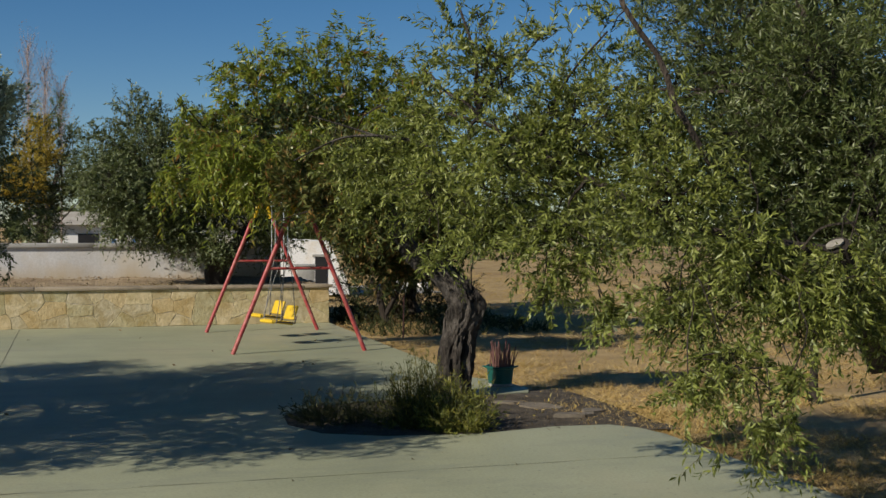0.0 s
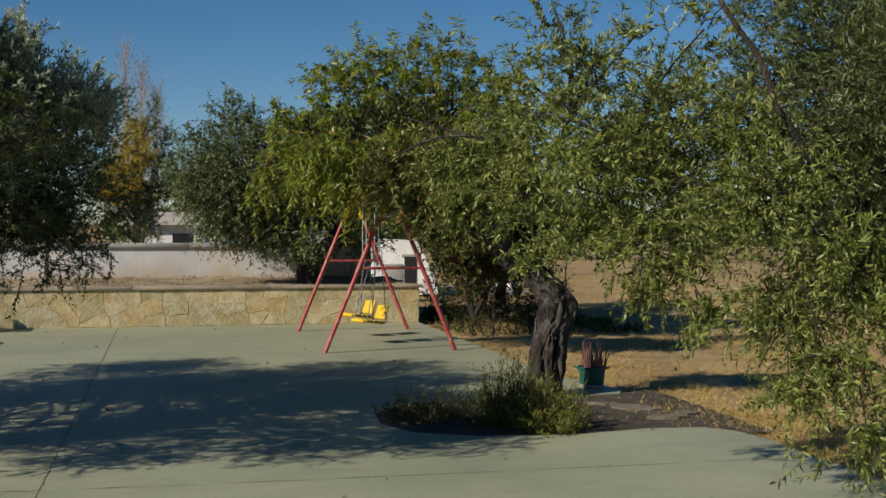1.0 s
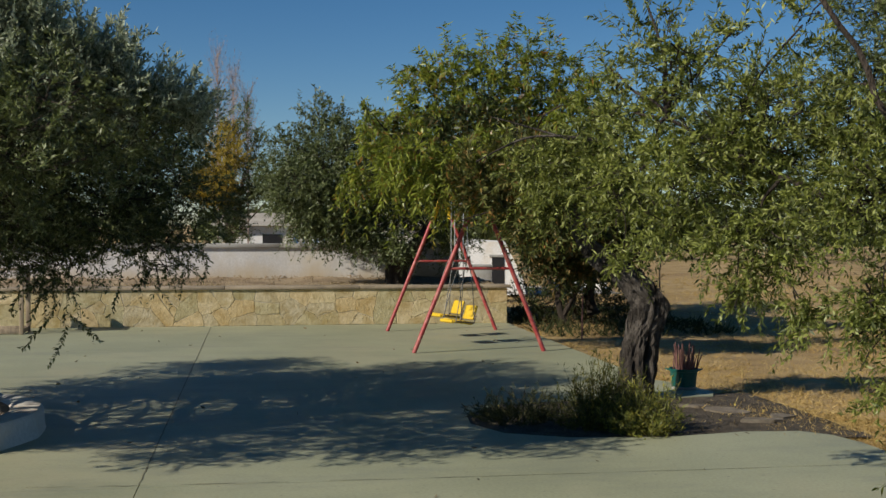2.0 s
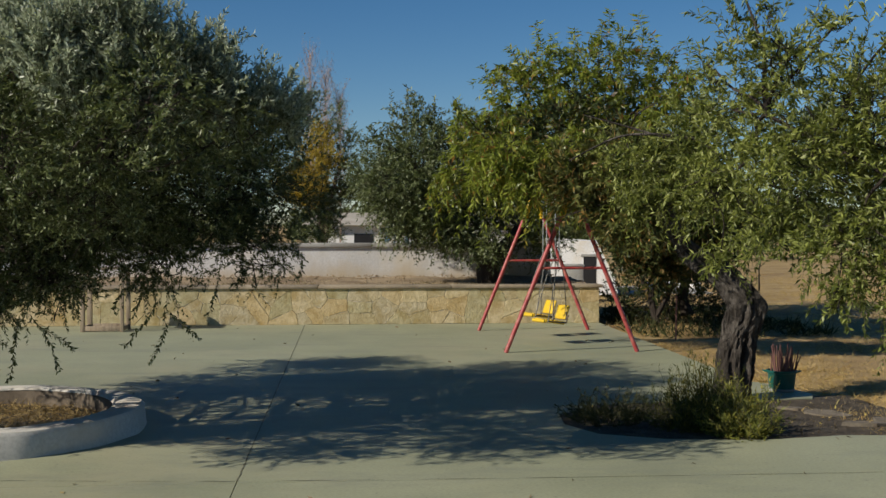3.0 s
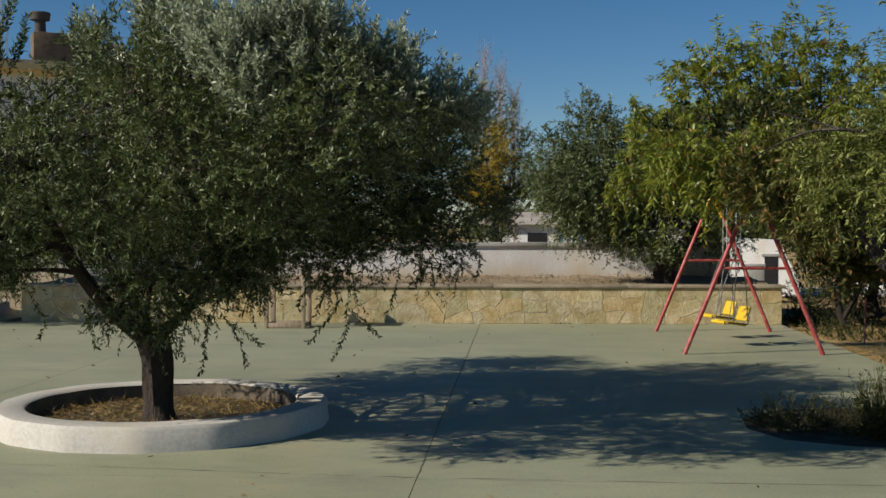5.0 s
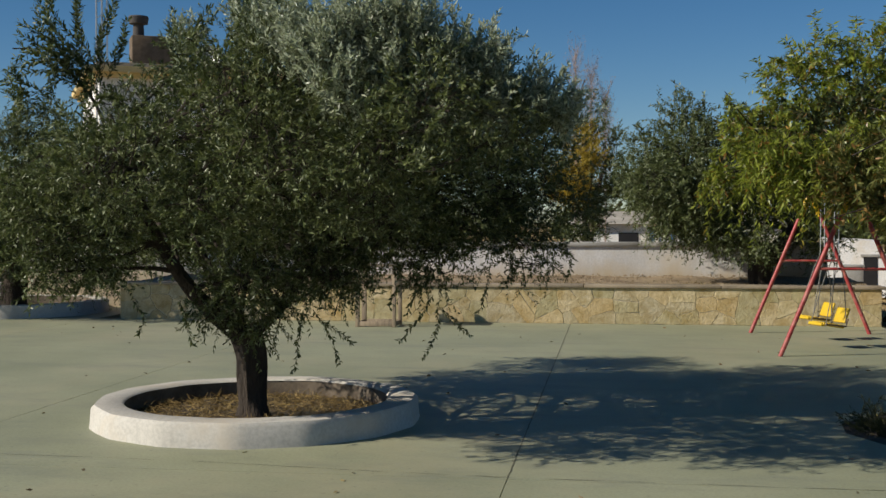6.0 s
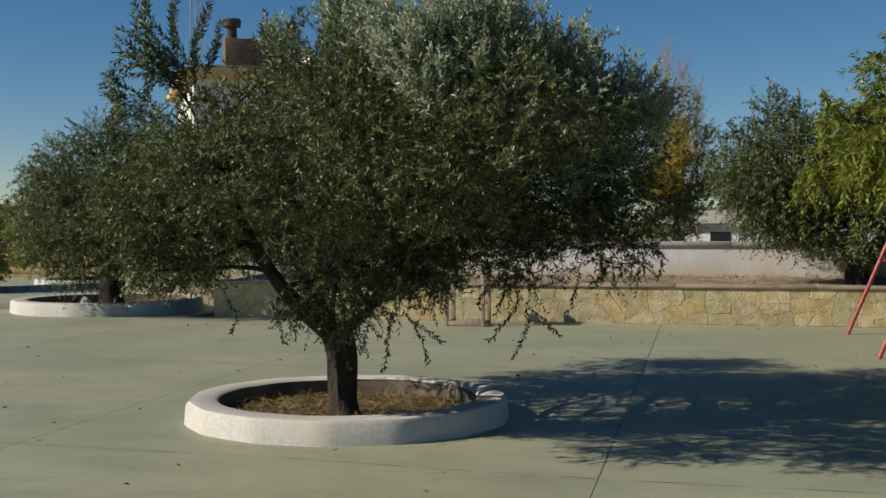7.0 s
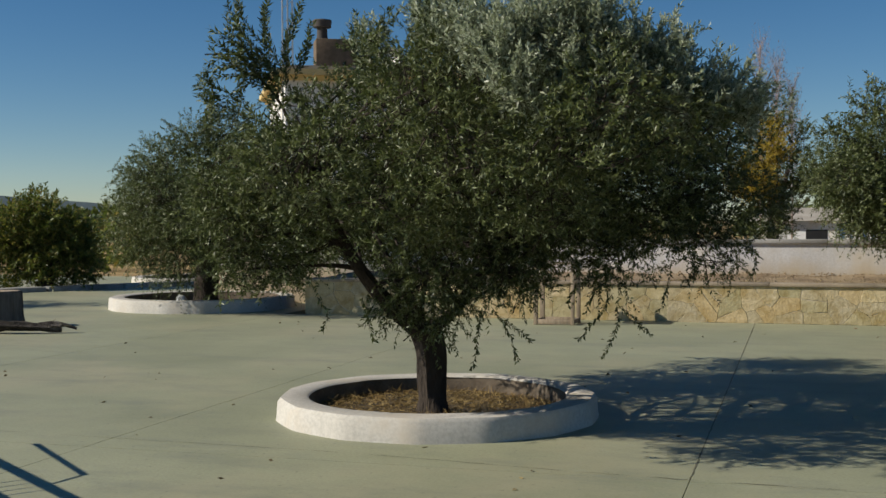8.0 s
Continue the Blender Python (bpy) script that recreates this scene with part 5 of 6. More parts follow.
strands(almond, [
    [(-2.45, 16, 3.69), (-2.42, 16, 4.03), (-2.44, 16, 4.37)],
    [(-2.64, 16, 3.58), (-2.71, 16, 3.88), (-2.83, 16, 4.03)],
    [(-1.94, 16, 3.73), (-1.9, 16, 4.03), (-1.91, 16, 4.27)],
    [(-2.19, 16, 3.73), (-2.17, 16, 3.99), (-2.2, 16, 4.17)],
    [(-1.49, 16, 3.73), (-1.47, 16, 4.11), (-1.43, 16, 4.48)],
    [(-1.33, 16, 3.73), (-1.24, 16, 4.07), (-1.3, 16, 4.25)],
    [(-1.04, 16, 3.73), (-0.99, 16, 4.11), (-1.07, 16, 4.41)],
    [(-0.95, 16, 3.73), (-0.84, 16, 3.99), (-0.87, 16, 4.14)],
    [(-0.46, 16, 3.5), (-0.38, 16, 3.8), (-0.43, 16, 4.04)],
    [(-0.27, 16, 3.5), (-0.24, 16, 3.76), (-0.31, 16, 3.99)],
    [(-2.98, 16, 3.35), (-3.1, 16, 3.58), (-3.16, 16, 3.79)],
    [(-3.36, 16, 2.95), (-3.44, 16, 3.14), (-3.54, 16, 3.35)],
    [(-1.68, 16, 3.8), (-1.72, 16, 4.03), (-1.68, 16, 4.18)],
    [(-1.6, 16, 3.73), (-1.55, 16, 4.11), (-1.52, 16, 4.33)],
    [(-0.64, 16, 3.58), (-0.61, 16, 3.76), (-0.64, 16, 3.91)],
], 64, L_ALMOND, 0.13, 0.024, 0.02, 0.7, 0.005, "upright")
tree("olive_tree", "old olive tree with thick trunk on the terrace", "tree", (-3.75, 19.5, 0.55),
     [(-3.75, 19.5, 0.5), (-3.77, 19.5, 0.75), (-3.74, 19.5, 1.0), (-3.8, 19.5, 1.25)], (0.19, 0.17), OLIVE_TERRACE, (-3.85, 19.5, 1.3), 24, L_OLIVE, M_BARK,
     per_area=700, twig_len=0.4, leaf_gap=0.03, leaf_len=0.075, leaf_wid=0.02, droop=0.5, upward=0.25, limb_r=0.07, group="olive trees",
     limbs=[([(-3.65, 19.5, 1.0), (-3.4, 19.6, 1.3), (-3.2, 19.8, 1.7), (-3.3, 20.3, 2.3)], 0.17, 0.05), ([(-3.8, 19.5, 0.9), (-4.0, 19.5, 1.25), (-4.3, 19.5, 1.5), (-4.6, 19.5, 2.0)], 0.13, 0.05)])
tree("olive_tree", "distant olive tree in a white kerb planter", "tree", (-16.1, 15.55, 0.05),
     [(-16.1, 15.55, 0.0), (-16.08, 15.55, 0.3), (-16.0, 15.5, 0.6), (-15.9, 15.45, 0.95)], (0.27, 0.17), OLIVE_FAR, (-15.9, 15.4, 0.9), 25, L_OLIVE, M_BARK,
     per_area=480, twig_len=0.42, leaf_gap=0.03, leaf_len=0.062, leaf_wid=0.0155, droop=0.5, upward=0.15, limb_r=0.06, group="olive trees")
# never in view; added for the streaked shadow across the paving
tree("olive_tree", "unseen olive tree beside the paved yard, inferred from its shadow", "tree", (-22.4, 12.0, -0.05),
     [(-22.4, 12.0, -0.1), (-22.4, 12.0, 0.4), (-22.35, 12.05, 0.9)], (0.2, 0.13), crown_fill((-22.2, 12.2, 1.9), (1.1, 1.1, 0.5), 8, 0.6, 12), (-22.35, 12.05, 0.85), 35, L_OLIVE, M_BARK,
     per_area=300, twig_len=0.45, leaf_gap=0.04, leaf_len=0.08, leaf_wid=0.022, droop=0.4, upward=0.2, limb_r=0.05, group="olive trees")
tree("shrub", "dense green shrub at the edge of the yard", "shrub", (-23.9, 18.0, -0.05),
     [(-23.9, 18.0, -0.1), (-23.9, 18.0, 0.4), (-23.95, 18.0, 0.8)], (0.2, 0.1), SHRUB_FAR, (-23.9, 18.0, 0.5), 26, L_SHRUB, M_BARK,
     per_area=300, twig_len=0.5, leaf_gap=0.04, leaf_len=0.11, leaf_wid=0.04, droop=0.3, upward=0.5, limb_r=0.05)
tree("young_tree", "young trees with thin dark stems and shade-darkened leaves beside the wall end", "tree", (-0.95, 19.6, -0.05),
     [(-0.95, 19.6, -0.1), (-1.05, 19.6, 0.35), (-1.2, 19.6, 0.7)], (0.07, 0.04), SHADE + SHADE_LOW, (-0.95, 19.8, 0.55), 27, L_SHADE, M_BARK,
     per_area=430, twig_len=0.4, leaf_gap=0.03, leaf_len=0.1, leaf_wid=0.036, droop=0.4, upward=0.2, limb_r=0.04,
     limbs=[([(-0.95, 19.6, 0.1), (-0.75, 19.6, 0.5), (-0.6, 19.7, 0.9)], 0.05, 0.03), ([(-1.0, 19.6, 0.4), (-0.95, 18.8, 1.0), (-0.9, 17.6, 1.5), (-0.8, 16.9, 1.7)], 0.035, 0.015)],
     shoots=SHADE_DRY, shoot_mat=L_DRY_SHADED, shoot_label="browning leaves coloured darker for shade")
tree("poplar_tree", "thin yellowing autumn tree behind the white wall", "tree", (-10.4, 30.3, -0.05),
     [(-10.4, 30.3, -0.1), (-10.4, 30.3, 2.0), (-10.4, 30.3, 4.4)], (0.12, 0.03), YELLOW, (-10.4, 30.3, 1.8), 28, L_AUTUMN, M_BARK,
     per_area=700, twig_len=0.5, leaf_gap=0.03, leaf_len=0.06, leaf_wid=0.024, droop=0.2, upward=0.9, limb_r=0.03)

tree("young_olive", "small olive tree with a thin dark stem in the field", "tree", (3.45, 10.9, -0.05),
     [(3.45, 10.9, -0.1), (3.45, 10.9, 0.5), (3.46, 10.9, 1.1)], (0.04, 0.03), [(3.4, 10.9, 1.7, 0.45), (3.7, 10.9, 2.0, 0.5), (3.2, 10.9, 2.1, 0.45), (3.5, 11.2, 1.35, 0.3), (3.55, 10.9, 2.5, 0.4)], (3.46, 10.9, 1.05), 29, L_OLIVE, M_BARK,
     per_area=500, twig_len=0.36, leaf_gap=0.028, leaf_len=0.065, leaf_wid=0.017, droop=0.5, upward=0.2, limb_r=0.025, group="olive trees")
tree("cypress_tree", "dark evergreen beside the yellowing autumn tree", "tree", (-10.7, 31.4, -0.05),
     [(-10.7, 31.4, -0.1), (-10.6, 31.4, 1.5), (-10.3, 31.4, 3.0)], (0.14, 0.05), EVERGREEN, (-10.6, 31.4, 1.2), 30, L_OLIVE, M_BARK,
     per_area=520, twig_len=0.5, leaf_gap=0.034, leaf_len=0.09, leaf_wid=0.022, droop=0.2, upward=0.9, limb_r=0.04)


def bare_poplar(x, y, h, seed):
    """A tall thin tree that has lost its leaves."""
    ob = thing("bare_poplar", pose(x, y, -0.05), "bare reddish poplar tips rising behind the olive trees", "tree", "bare poplars")
    part("trunk", tube(bmesh.new(), [(0, 0, 0), (0.03, 0, h * 0.5), (0, 0, h)], [0.035, 0.012, 0.002], 6), M_BARE, ob)
    rng = np.random.default_rng(seed)
    n = 360
    z = h * (0.4 + 0.52 * rng.random(n) ** 0.8)
    a = rng.random(n) * 6.283
    ln = rng.uniform(0.4, 1.2, n) * (1.1 - z / h * 0.6)
    st = np.stack([np.zeros(n), np.zeros(n), z], 1)
    d = np.stack([np.cos(a) * 0.42, np.sin(a) * 0.42, np.ones(n)], 1) * ln[:, None]
    k = np.linspace(0, 1, 4)[None, :, None]
    lines = st[:, None] + d[:, None] * k * np.array([1, 1, 1.0]) + rng.normal(size=(n, 4, 3)) * 0.015 * k
    tagged(part("twig", twig_tubes("twig", lines, 0.0028, M_BARE), None, ob), kind="stuff")
    pts = lines[:, 2:].reshape(-1, 3)
    tagged(part("crown", leaves("crown", pts, rng.normal(size=pts.shape) + [0, 0, 1.2], rng.uniform(0.04, 0.09, len(pts)), rng.uniform(0.008, 0.02, len(pts)), rng, L_PLUME), None, ob, "last dry pinkish leaves"), kind="stuff")


bare_poplar(-11.1, 31.5, 6.9, 1)
bare_poplar(-9.95, 29.4, 6.0, 2)
bare_poplar(-9.62, 29.6, 5.4, 3)


# ---- plants in the bed, bucket, small things ----
def weed_bush(x, y, r, h, label, seed, mat, n=420, lean=0.5):
    """A bushy weed: many upright stems with fine leaves all along."""
    ob = thing("weed_bush", pose(x, y, -0.05), label, "shrub", "weeds in the bed")
    rng = np.random.default_rng(seed)
    q = r * np.sqrt(rng.random(n))
    a = rng.random(n) * 6.283
    foot = np.stack([q * np.cos(a) * 0.75, q * np.sin(a) * 0.75, np.zeros(n)], 1)
    top = foot + np.stack([np.cos(a) * q * lean, np.sin(a) * q * lean, h * rng.uniform(0.2, 1.15, n) * (1 - 0.45 * (q / r) ** 2)], 1) + rng.normal(size=(n, 3)) * [0.07, 0.07, 0.02]
    s = np.linspace(0, 1, 6)[None, :, None]
    lines = foot[:, None] * (1 - s) + top[:, None] * s + np.concatenate([rng.normal(size=(n, 1, 2)) * 0.05, np.zeros((n, 1, 1))], 2) * (s - s * s) * 4
    tagged(part("stem", twig_tubes("stem", lines, 0.003, M_TWIG), None, ob), kind="stuff")
    c = 26
    t = rng.random((n, c)) * 0.9 + 0.1
    k = np.minimum((t * 5).astype(int), 4)
    f = (t * 5 - k)[..., None]
    i = np.arange(n)[:, None]
    o = (lines[i, k] * (1 - f) + lines[i, k + 1] * f).reshape(-1, 3)
    w = unit((lines[i, k + 1] - lines[i, k]).reshape(-1, 3)) * 1.1 + rng.normal(size=o.shape) * [0.6, 0.6, 0.4]
    tagged(part("foliage", leaves("foliage", o, w, rng.uniform(0.025, 0.07, len(o)), rng.uniform(0.004, 0.010, len(o)), rng, mat), None, ob), kind="stuff")


L_WEED_YELLOW = leaf_material("weed_leaf_yellow", [(0.0, (0.12, 0.14, 0.03)), (0.6, (0.22, 0.23, 0.05)), (1.0, (0.42, 0.36, 0.07))], 0.35)
# darker weed leaves, with shade put into their colour
L_WEED_SHADED = leaf_material("weed_leaf_shaded", [(0.0, (0.035, 0.042, 0.018)), (0.7, (0.065, 0.07, 0.03)), (1.0, (0.13, 0.115, 0.055))], 0.25, 0.7, 0.1)
weed_bush(-0.17, 9.45, 0.29, 0.6, "bushy green weed at the foot of the old olive tree", 41, L_WEED, 330, 0.35)
weed_bush(0.14, 9.2, 0.22, 0.46, "yellow-green weed spilling onto the paving", 42, L_WEED_YELLOW, 230)
weed_bush(-0.85, 9.65, 0.34, 0.29, "low weed in the bed, leaves coloured dark for shade", 43, L_WEED_SHADED, 150, 0.6)


def bucket():
    p = at(0.09, -7.82)
    ob = thing("bucket", pose(p.x, p.y, 0.0), "dark green plastic bucket full of dry brown stems", "bucket")
    body = lathe(bmesh.new(), [(0.108, 0.0), (0.113, 0.006), (0.122, 0.06), (0.129, 0.15), (0.136, 0.175), (0.147, 0.18), (0.149, 0.198), (0.142, 0.203), (0.133, 0.196), (0.125, 0.13), (0.02, 0.125)], 36)
    part("tub", body, M_POT, ob)
    part("earth", lathe(bmesh.new(), [(0.125, 0.14), (0.124, 0.165), (0.02, 0.172)], 24), M_BED, ob)
    part("base", lathe(bmesh.new(), [(0.112, 0.001), (0.120, 0.004), (0.121, 0.026), (0.116, 0.03)], 32), M_CONCRETE, ob, "pale grey base band")
    for k in (-1, 1):
        part("handle", tube(bmesh.new(), curve_points([(k * 0.146, -0.035, 0.188), (k * 0.176, 0, 0.196), (k * 0.146, 0.035, 0.188)], 7), [0.007] * 7, 6), M_POT, ob)
    rnd = random.Random(5)
    for i in range(44):
        a, r = rnd.uniform(0, 6.283), 0.115 * math.sqrt(rnd.random())
        x, y, h = r * math.cos(a), r * math.sin(a), rnd.uniform(0.12, 0.29)
        dx, dy = x * 0.35 + rnd.uniform(-.03, .03), y * 0.35 + rnd.uniform(-.03, .03)
        part("stem", tube(bmesh.new(), [(x, y, 0.15), (x + dx * 0.5, y + dy * 0.5, 0.17 + h * 0.5), (x + dx, y + dy, 0.17 + h)], [0.009, 0.007, 0.004], 6), M_DRYSTEM, ob)


bucket()


def cut_stump():
    ob = thing("tree_stump", pose(-16.05, 11.15, -0.03, 0, 0, 20), "sawn grey tree stump with furrowed bark", "stump")
    bm = bmesh.new()
    prof = [(0.42, 0.0), (0.36, 0.08), (0.335, 0.22), (0.33, 0.44), (0.325, 0.56), (0.30, 0.585)]
    n, rings = 40, []
    for r, z in prof:
        rings.append([bm.verts.new((r * (1 + 0.07 * noise.noise(Vector((math.cos(k * 0.157) * 5, math.sin(k * 0.157) * 5, 1 + z))) + (0.06 if k % 4 < 2 else -0.04)) * math.cos(k * 0.157), r * (1 + 0.035 * (1 if k % 4 < 2 else -0.6)) * math.sin(k * 0.157), z)) for k in range(n)])
    for r0, r1 in zip(rings, rings[1:]):
        for k in range(n):
            bm.faces.new((r0[k], r0[(k + 1) % n], r1[(k + 1) % n], r1[k]))
    part("trunk", bm, M_STUMP, ob)
    top = bmesh.new()
    bmesh.ops.create_circle(top, cap_ends=True, segments=36, radius=0.31)
    part("cut_face", top, M_WOOD, ob, "weathered sawn top", pose(0, 0, 0.583))
    log = thing("log", pose(-14.75, 10.6, 0.0, 0, 0, 32), "dark fallen log with broken bark on the paving", "log")
    part("stem", tube(bmesh.new(), curve_points([(-1.9, 0, 0.12), (-1.0, 0.05, 0.13), (-0.2, 0, 0.11), (0.55, 0.08, 0.07)], 18), mix_list(0.14, 0.05, 18), 14, 0.75, 3), M_OLDBARK, log)
    part("side_branch", tube(bmesh.new(), curve_points([(0.1, 0, 0.1), (0.45, 0.1, 0.14), (0.75, 0.15, 0.06)], 8), mix_list(0.05, 0.02, 8), 8, 0.3, 6), M_OLDBARK, log)
    for k in range(3):
        part("twig", tube(bmesh.new(), [(0.3 + 0.12 * k, 0.1, 0.09), (0.42 + 0.17 * k, 0.2 - 0.14 * k, 0.19 - 0.03 * k)], [0.006, 0.003], 5), M_TWIG, log)


cut_stump()


def wooden_stand():
    """Tall open stand of old timber before the wall: posts, sill boards, flat top."""
    ob = thing("wooden_stand", yard(-7.685, -0.76), "open weathered timber stand with a flat top beside the wall", "stand")
    for x, y, wd in ((-0.29, -0.25, 0.03), (-0.285, 0.22, 0.036), (0.285, -0.25, 0.026), (0.29, 0.22, 0.03)):
        part("post", a_box(x - wd, x + wd, y - 0.03, y + 0.03, 0.0, 0.93, bevel=0.006), M_WOOD, ob)
    part("bottom_rail", a_box(-0.26, 0.259, -0.275, -0.235, 0.012, 0.085, bevel=0.005), M_WOOD, ob)
    part("bottom_rail", a_box(-0.249, 0.26, 0.2, 0.24, 0.012, 0.085, bevel=0.005), M_WOOD, ob)
    for x in (-0.29, 0.288):
        part("side_rail", a_box(x - 0.016, x + 0.016, -0.22, 0.19, 0.016, 0.08, bevel=0.004), M_WOOD, ob)
        part("top_rail", a_box(x - 0.016, x + 0.016, -0.22, 0.19, 0.86, 0.925, bevel=0.004), M_WOOD, ob)
    for i in range(4):
        part("top_board", a_box(-0.34, 0.34, -0.36 + i * 0.13, -0.24 + i * 0.13, 0.93, 0.955, bevel=0.004), M_WOOD, ob)


wooden_stand()
p = at(0.59, -2.39)
part("stake", tube(bmesh.new(), [(0, 0, -0.05), (0.01, 0, 0.58)], [0.012, 0.011], 8), M_DRYSTEM, thing("garden_stake", pose(p.x, p.y, 0), "thin rusty metal stake at the edge of the field", "stake"))


# ---- grass, litter ----
def tufts(name, label, n, place, hmin, hmax, mat, seed, width=(0.006, 0.012), lie=0.7, blades=5):
    rng = np.random.default_rng(seed)
    uv = place(rng, n)
    o = np.repeat(uv, blades, 0) + rng.normal(size=(n * blades, 3)) * [0.035, 0.035, 0]
    w = rng.normal(size=o.shape) * [lie, lie, 0.15] + [0, 0, 0.6]
    me = leaves(name, o, w, rng.uniform(hmin, hmax, len(o)), rng.uniform(*width, len(o)), rng, mat)
    tagged(new(name, me), label, "grass", kind="stuff")


def field_spots(rng, n):
    d = 6.0 + 34 * rng.random(n * 3) ** 1.8
    a = rng.uniform(radians(-24), radians(12), n * 3)
    x, y = d * np.sin(-a), d * np.cos(a)
    u, v = (x + 1.85) * UX + (y - 19.1) * UY, -(x + 1.85) * UY + (y - 19.1) * UX
    clump = np.array([noise.noise(Vector((p * 0.8, q * 0.8, 3))) for p, q in zip(x, y)])
    ok = ((u > 0.42) | ((v > 0.1) & (u > 0.1)) | ((u > 0.03) & (v > -7.0))) & (clump + rng.normal(size=len(x)) * 0.25 > -0.1)
    x, y = x[ok][:n], y[ok][:n]
    return np.stack([x, y, np.full(len(x), -0.05)], 1)


def place_field(rng, n):
    s = field_spots(rng, n)
    return s[rng.integers(0, len(s), n)]


tufts("field_grass", "dry yellow stubble and straw of the field", 22000, place_field, 0.03, 0.11, L_GRASS, 51, (0.003, 0.006), 1.1)


def place_bed(rng, n):
    u, v = rng.uniform(-2.1, 0.6, n), rng.uniform(-10.1, -8.5, n)
    return np.stack([-1.85 + u * UX - v * UY, 19.1 + u * UY + v * UX, np.full(n, -0.03)], 1)


def place_bed_edge(rng, n):
    u, v = rng.uniform(-0.3, 1.0, n), rng.normal(-9.6, 0.5, n)
    u = 0.45 + (u - 0.35) * 0.8 + 0.15 * np.sin(v * 5)
    return np.stack([-1.85 + u * UX - v * UY, 19.1 + u * UY + v * UX, np.full(n, -0.03)], 1)


tufts("dry_straw", "loose dry straw blown over the edge of the bed", 900, place_bed_edge, 0.03, 0.1, L_GRASS, 57, (0.003, 0.007), 2.2)
tufts("leaf_litter", "dead leaves and twigs lying on the bed", 1700, place_bed, 0.03, 0.08, L_LITTER, 52, (0.008, 0.02), 2.5, 3)


def place_terrace(rng, n):
    u, v = rng.uniform(-12.1, -0.1, n), rng.uniform(0.5, 2.58, n)
    return np.stack([-1.85 + u * UX - v * UY, 19.1 + u * UY + v * UX, np.full(n, 0.58)], 1)


tufts("terrace_grass", "dead grass on the terrace", 2600, place_terrace, 0.03, 0.09, L_TERRACE, 53, (0.006, 0.014), 1.3)


def place_shade(rng, n):
    u, v = rng.uniform(0.2, 3.2, n), rng.uniform(-2.2, 3.5, n)
    return np.stack([-1.85 + u * UX - v * UY, 19.1 + u * UY + v * UX, np.full(n, -0.05)], 1)


tufts("rough_weeds", "straggly weeds beside the wall end, coloured dark for shade", 520, place_shade, 0.06, 0.28, L_WEED_SHADED, 54, (0.012, 0.03), 0.6)


def place_slab(rng, n):
    u, v = rng.uniform(-13, -0.3, n), rng.uniform(-13.5, -0.5, n)
    return np.stack([-1.85 + u * UX - v * UY, 19.1 + u * UY + v * UX, np.full(n, 0.004)], 1)


litter_rng = np.random.default_rng(60)
o = place_slab(litter_rng, 130)
me = leaves("fallen_leaves", o, litter_rng.normal(size=o.shape) * [1, 1, 0.12] + [0, 0, 0.1], litter_rng.uniform(0.03, 0.07, 130), litter_rng.uniform(0.015, 0.03, 130), litter_rng, L_LITTER)
tagged(new("fallen_leaves", me), "scattered dry leaves on the paving", "leaves", kind="stuff")


# ---- distance ----
def woods(name, label, n, d0, d1, a0, a1, h, seed, mat, size=0.5):
    rng = np.random.default_rng(seed)
    o, w = [], []
    for i in range(n):
        d, a = rng.uniform(d0, d1), radians(rng.uniform(a0, a1))
        r = rng.uniform(0.6, 1.2) * h * 0.5
        c = np.array((-d * math.sin(a), d * math.cos(a), r * 1.0))
        k = 260
        dirs = unit(rng.normal(size=(k, 3)))
        o.append(c + dirs * r * rng.uniform(0.5, 1.1, (k, 1)) * [1.2, 1.2, 0.95])
        w.append(dirs + rng.normal(size=(k, 3)) * 0.8)
    o, w = np.concatenate(o), np.concatenate(w)
    me = leaves(name, o, w, rng.uniform(0.6, 1.3, len(o)) * size, rng.uniform(0.4, 0.7, len(o)) * size, rng, mat)
    tagged(new(name, me), label, "trees", kind="stuff")


woods("far_woods", "band of distant trees beyond the field", 150, 85, 150, -30, 80, 3.2, 71, L_OLIVE, 0.7)
woods("orchard", "rows of olive trees across the dry field", 16, 48, 75, -22, 3, 3.0, 72, L_OLIVE, 0.35)
woods("yard_hedge", "dark bushes along the far edge of the yard", 10, 40, 55, 44, 62, 2.2, 73, L_SHRUB, 0.35)
hill = tagged(new("hill"), "wooded hill on the horizon, coloured blue-grey for haze", "hill", kind="structure")
bm = bmesh.new()
prev = None
for i in range(60):
    a = radians(43 + i * 0.9)
    e = 26 * (1 - math.exp(-max(0, i - 2) / 7)) * (1 + 0.12 * noise.noise(Vector((i * 0.25, 0, 0)))) + 4 + 30 * (i / 60)
    ring = [bm.verts.new((-d * math.sin(a), d * math.cos(a), z)) for d, z in ((1150, -2), (1250, e * 0.6), (1400, e), (1700, -2))]
    if prev:
        for k in range(3):
            bm.faces.new((prev[k], ring[k], ring[k + 1], prev[k + 1]))
    prev = ring
bmesh.ops.recalc_face_normals(bm, faces=bm.faces)
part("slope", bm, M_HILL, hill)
kerb = thing("boundary_kerb", pose(-23.4, 17.2, -0.03, 0, 0, 74), "low grey concrete kerb at the edge of the yard", "kerb", kind="structure")
for i in range(4):
    part("block", a_box(-3.5 + i * 1.9, -1.65 + i * 1.9, -0.2, 0.2, 0, 0.14, bevel=0.02), M_CONCRETE, kerb)


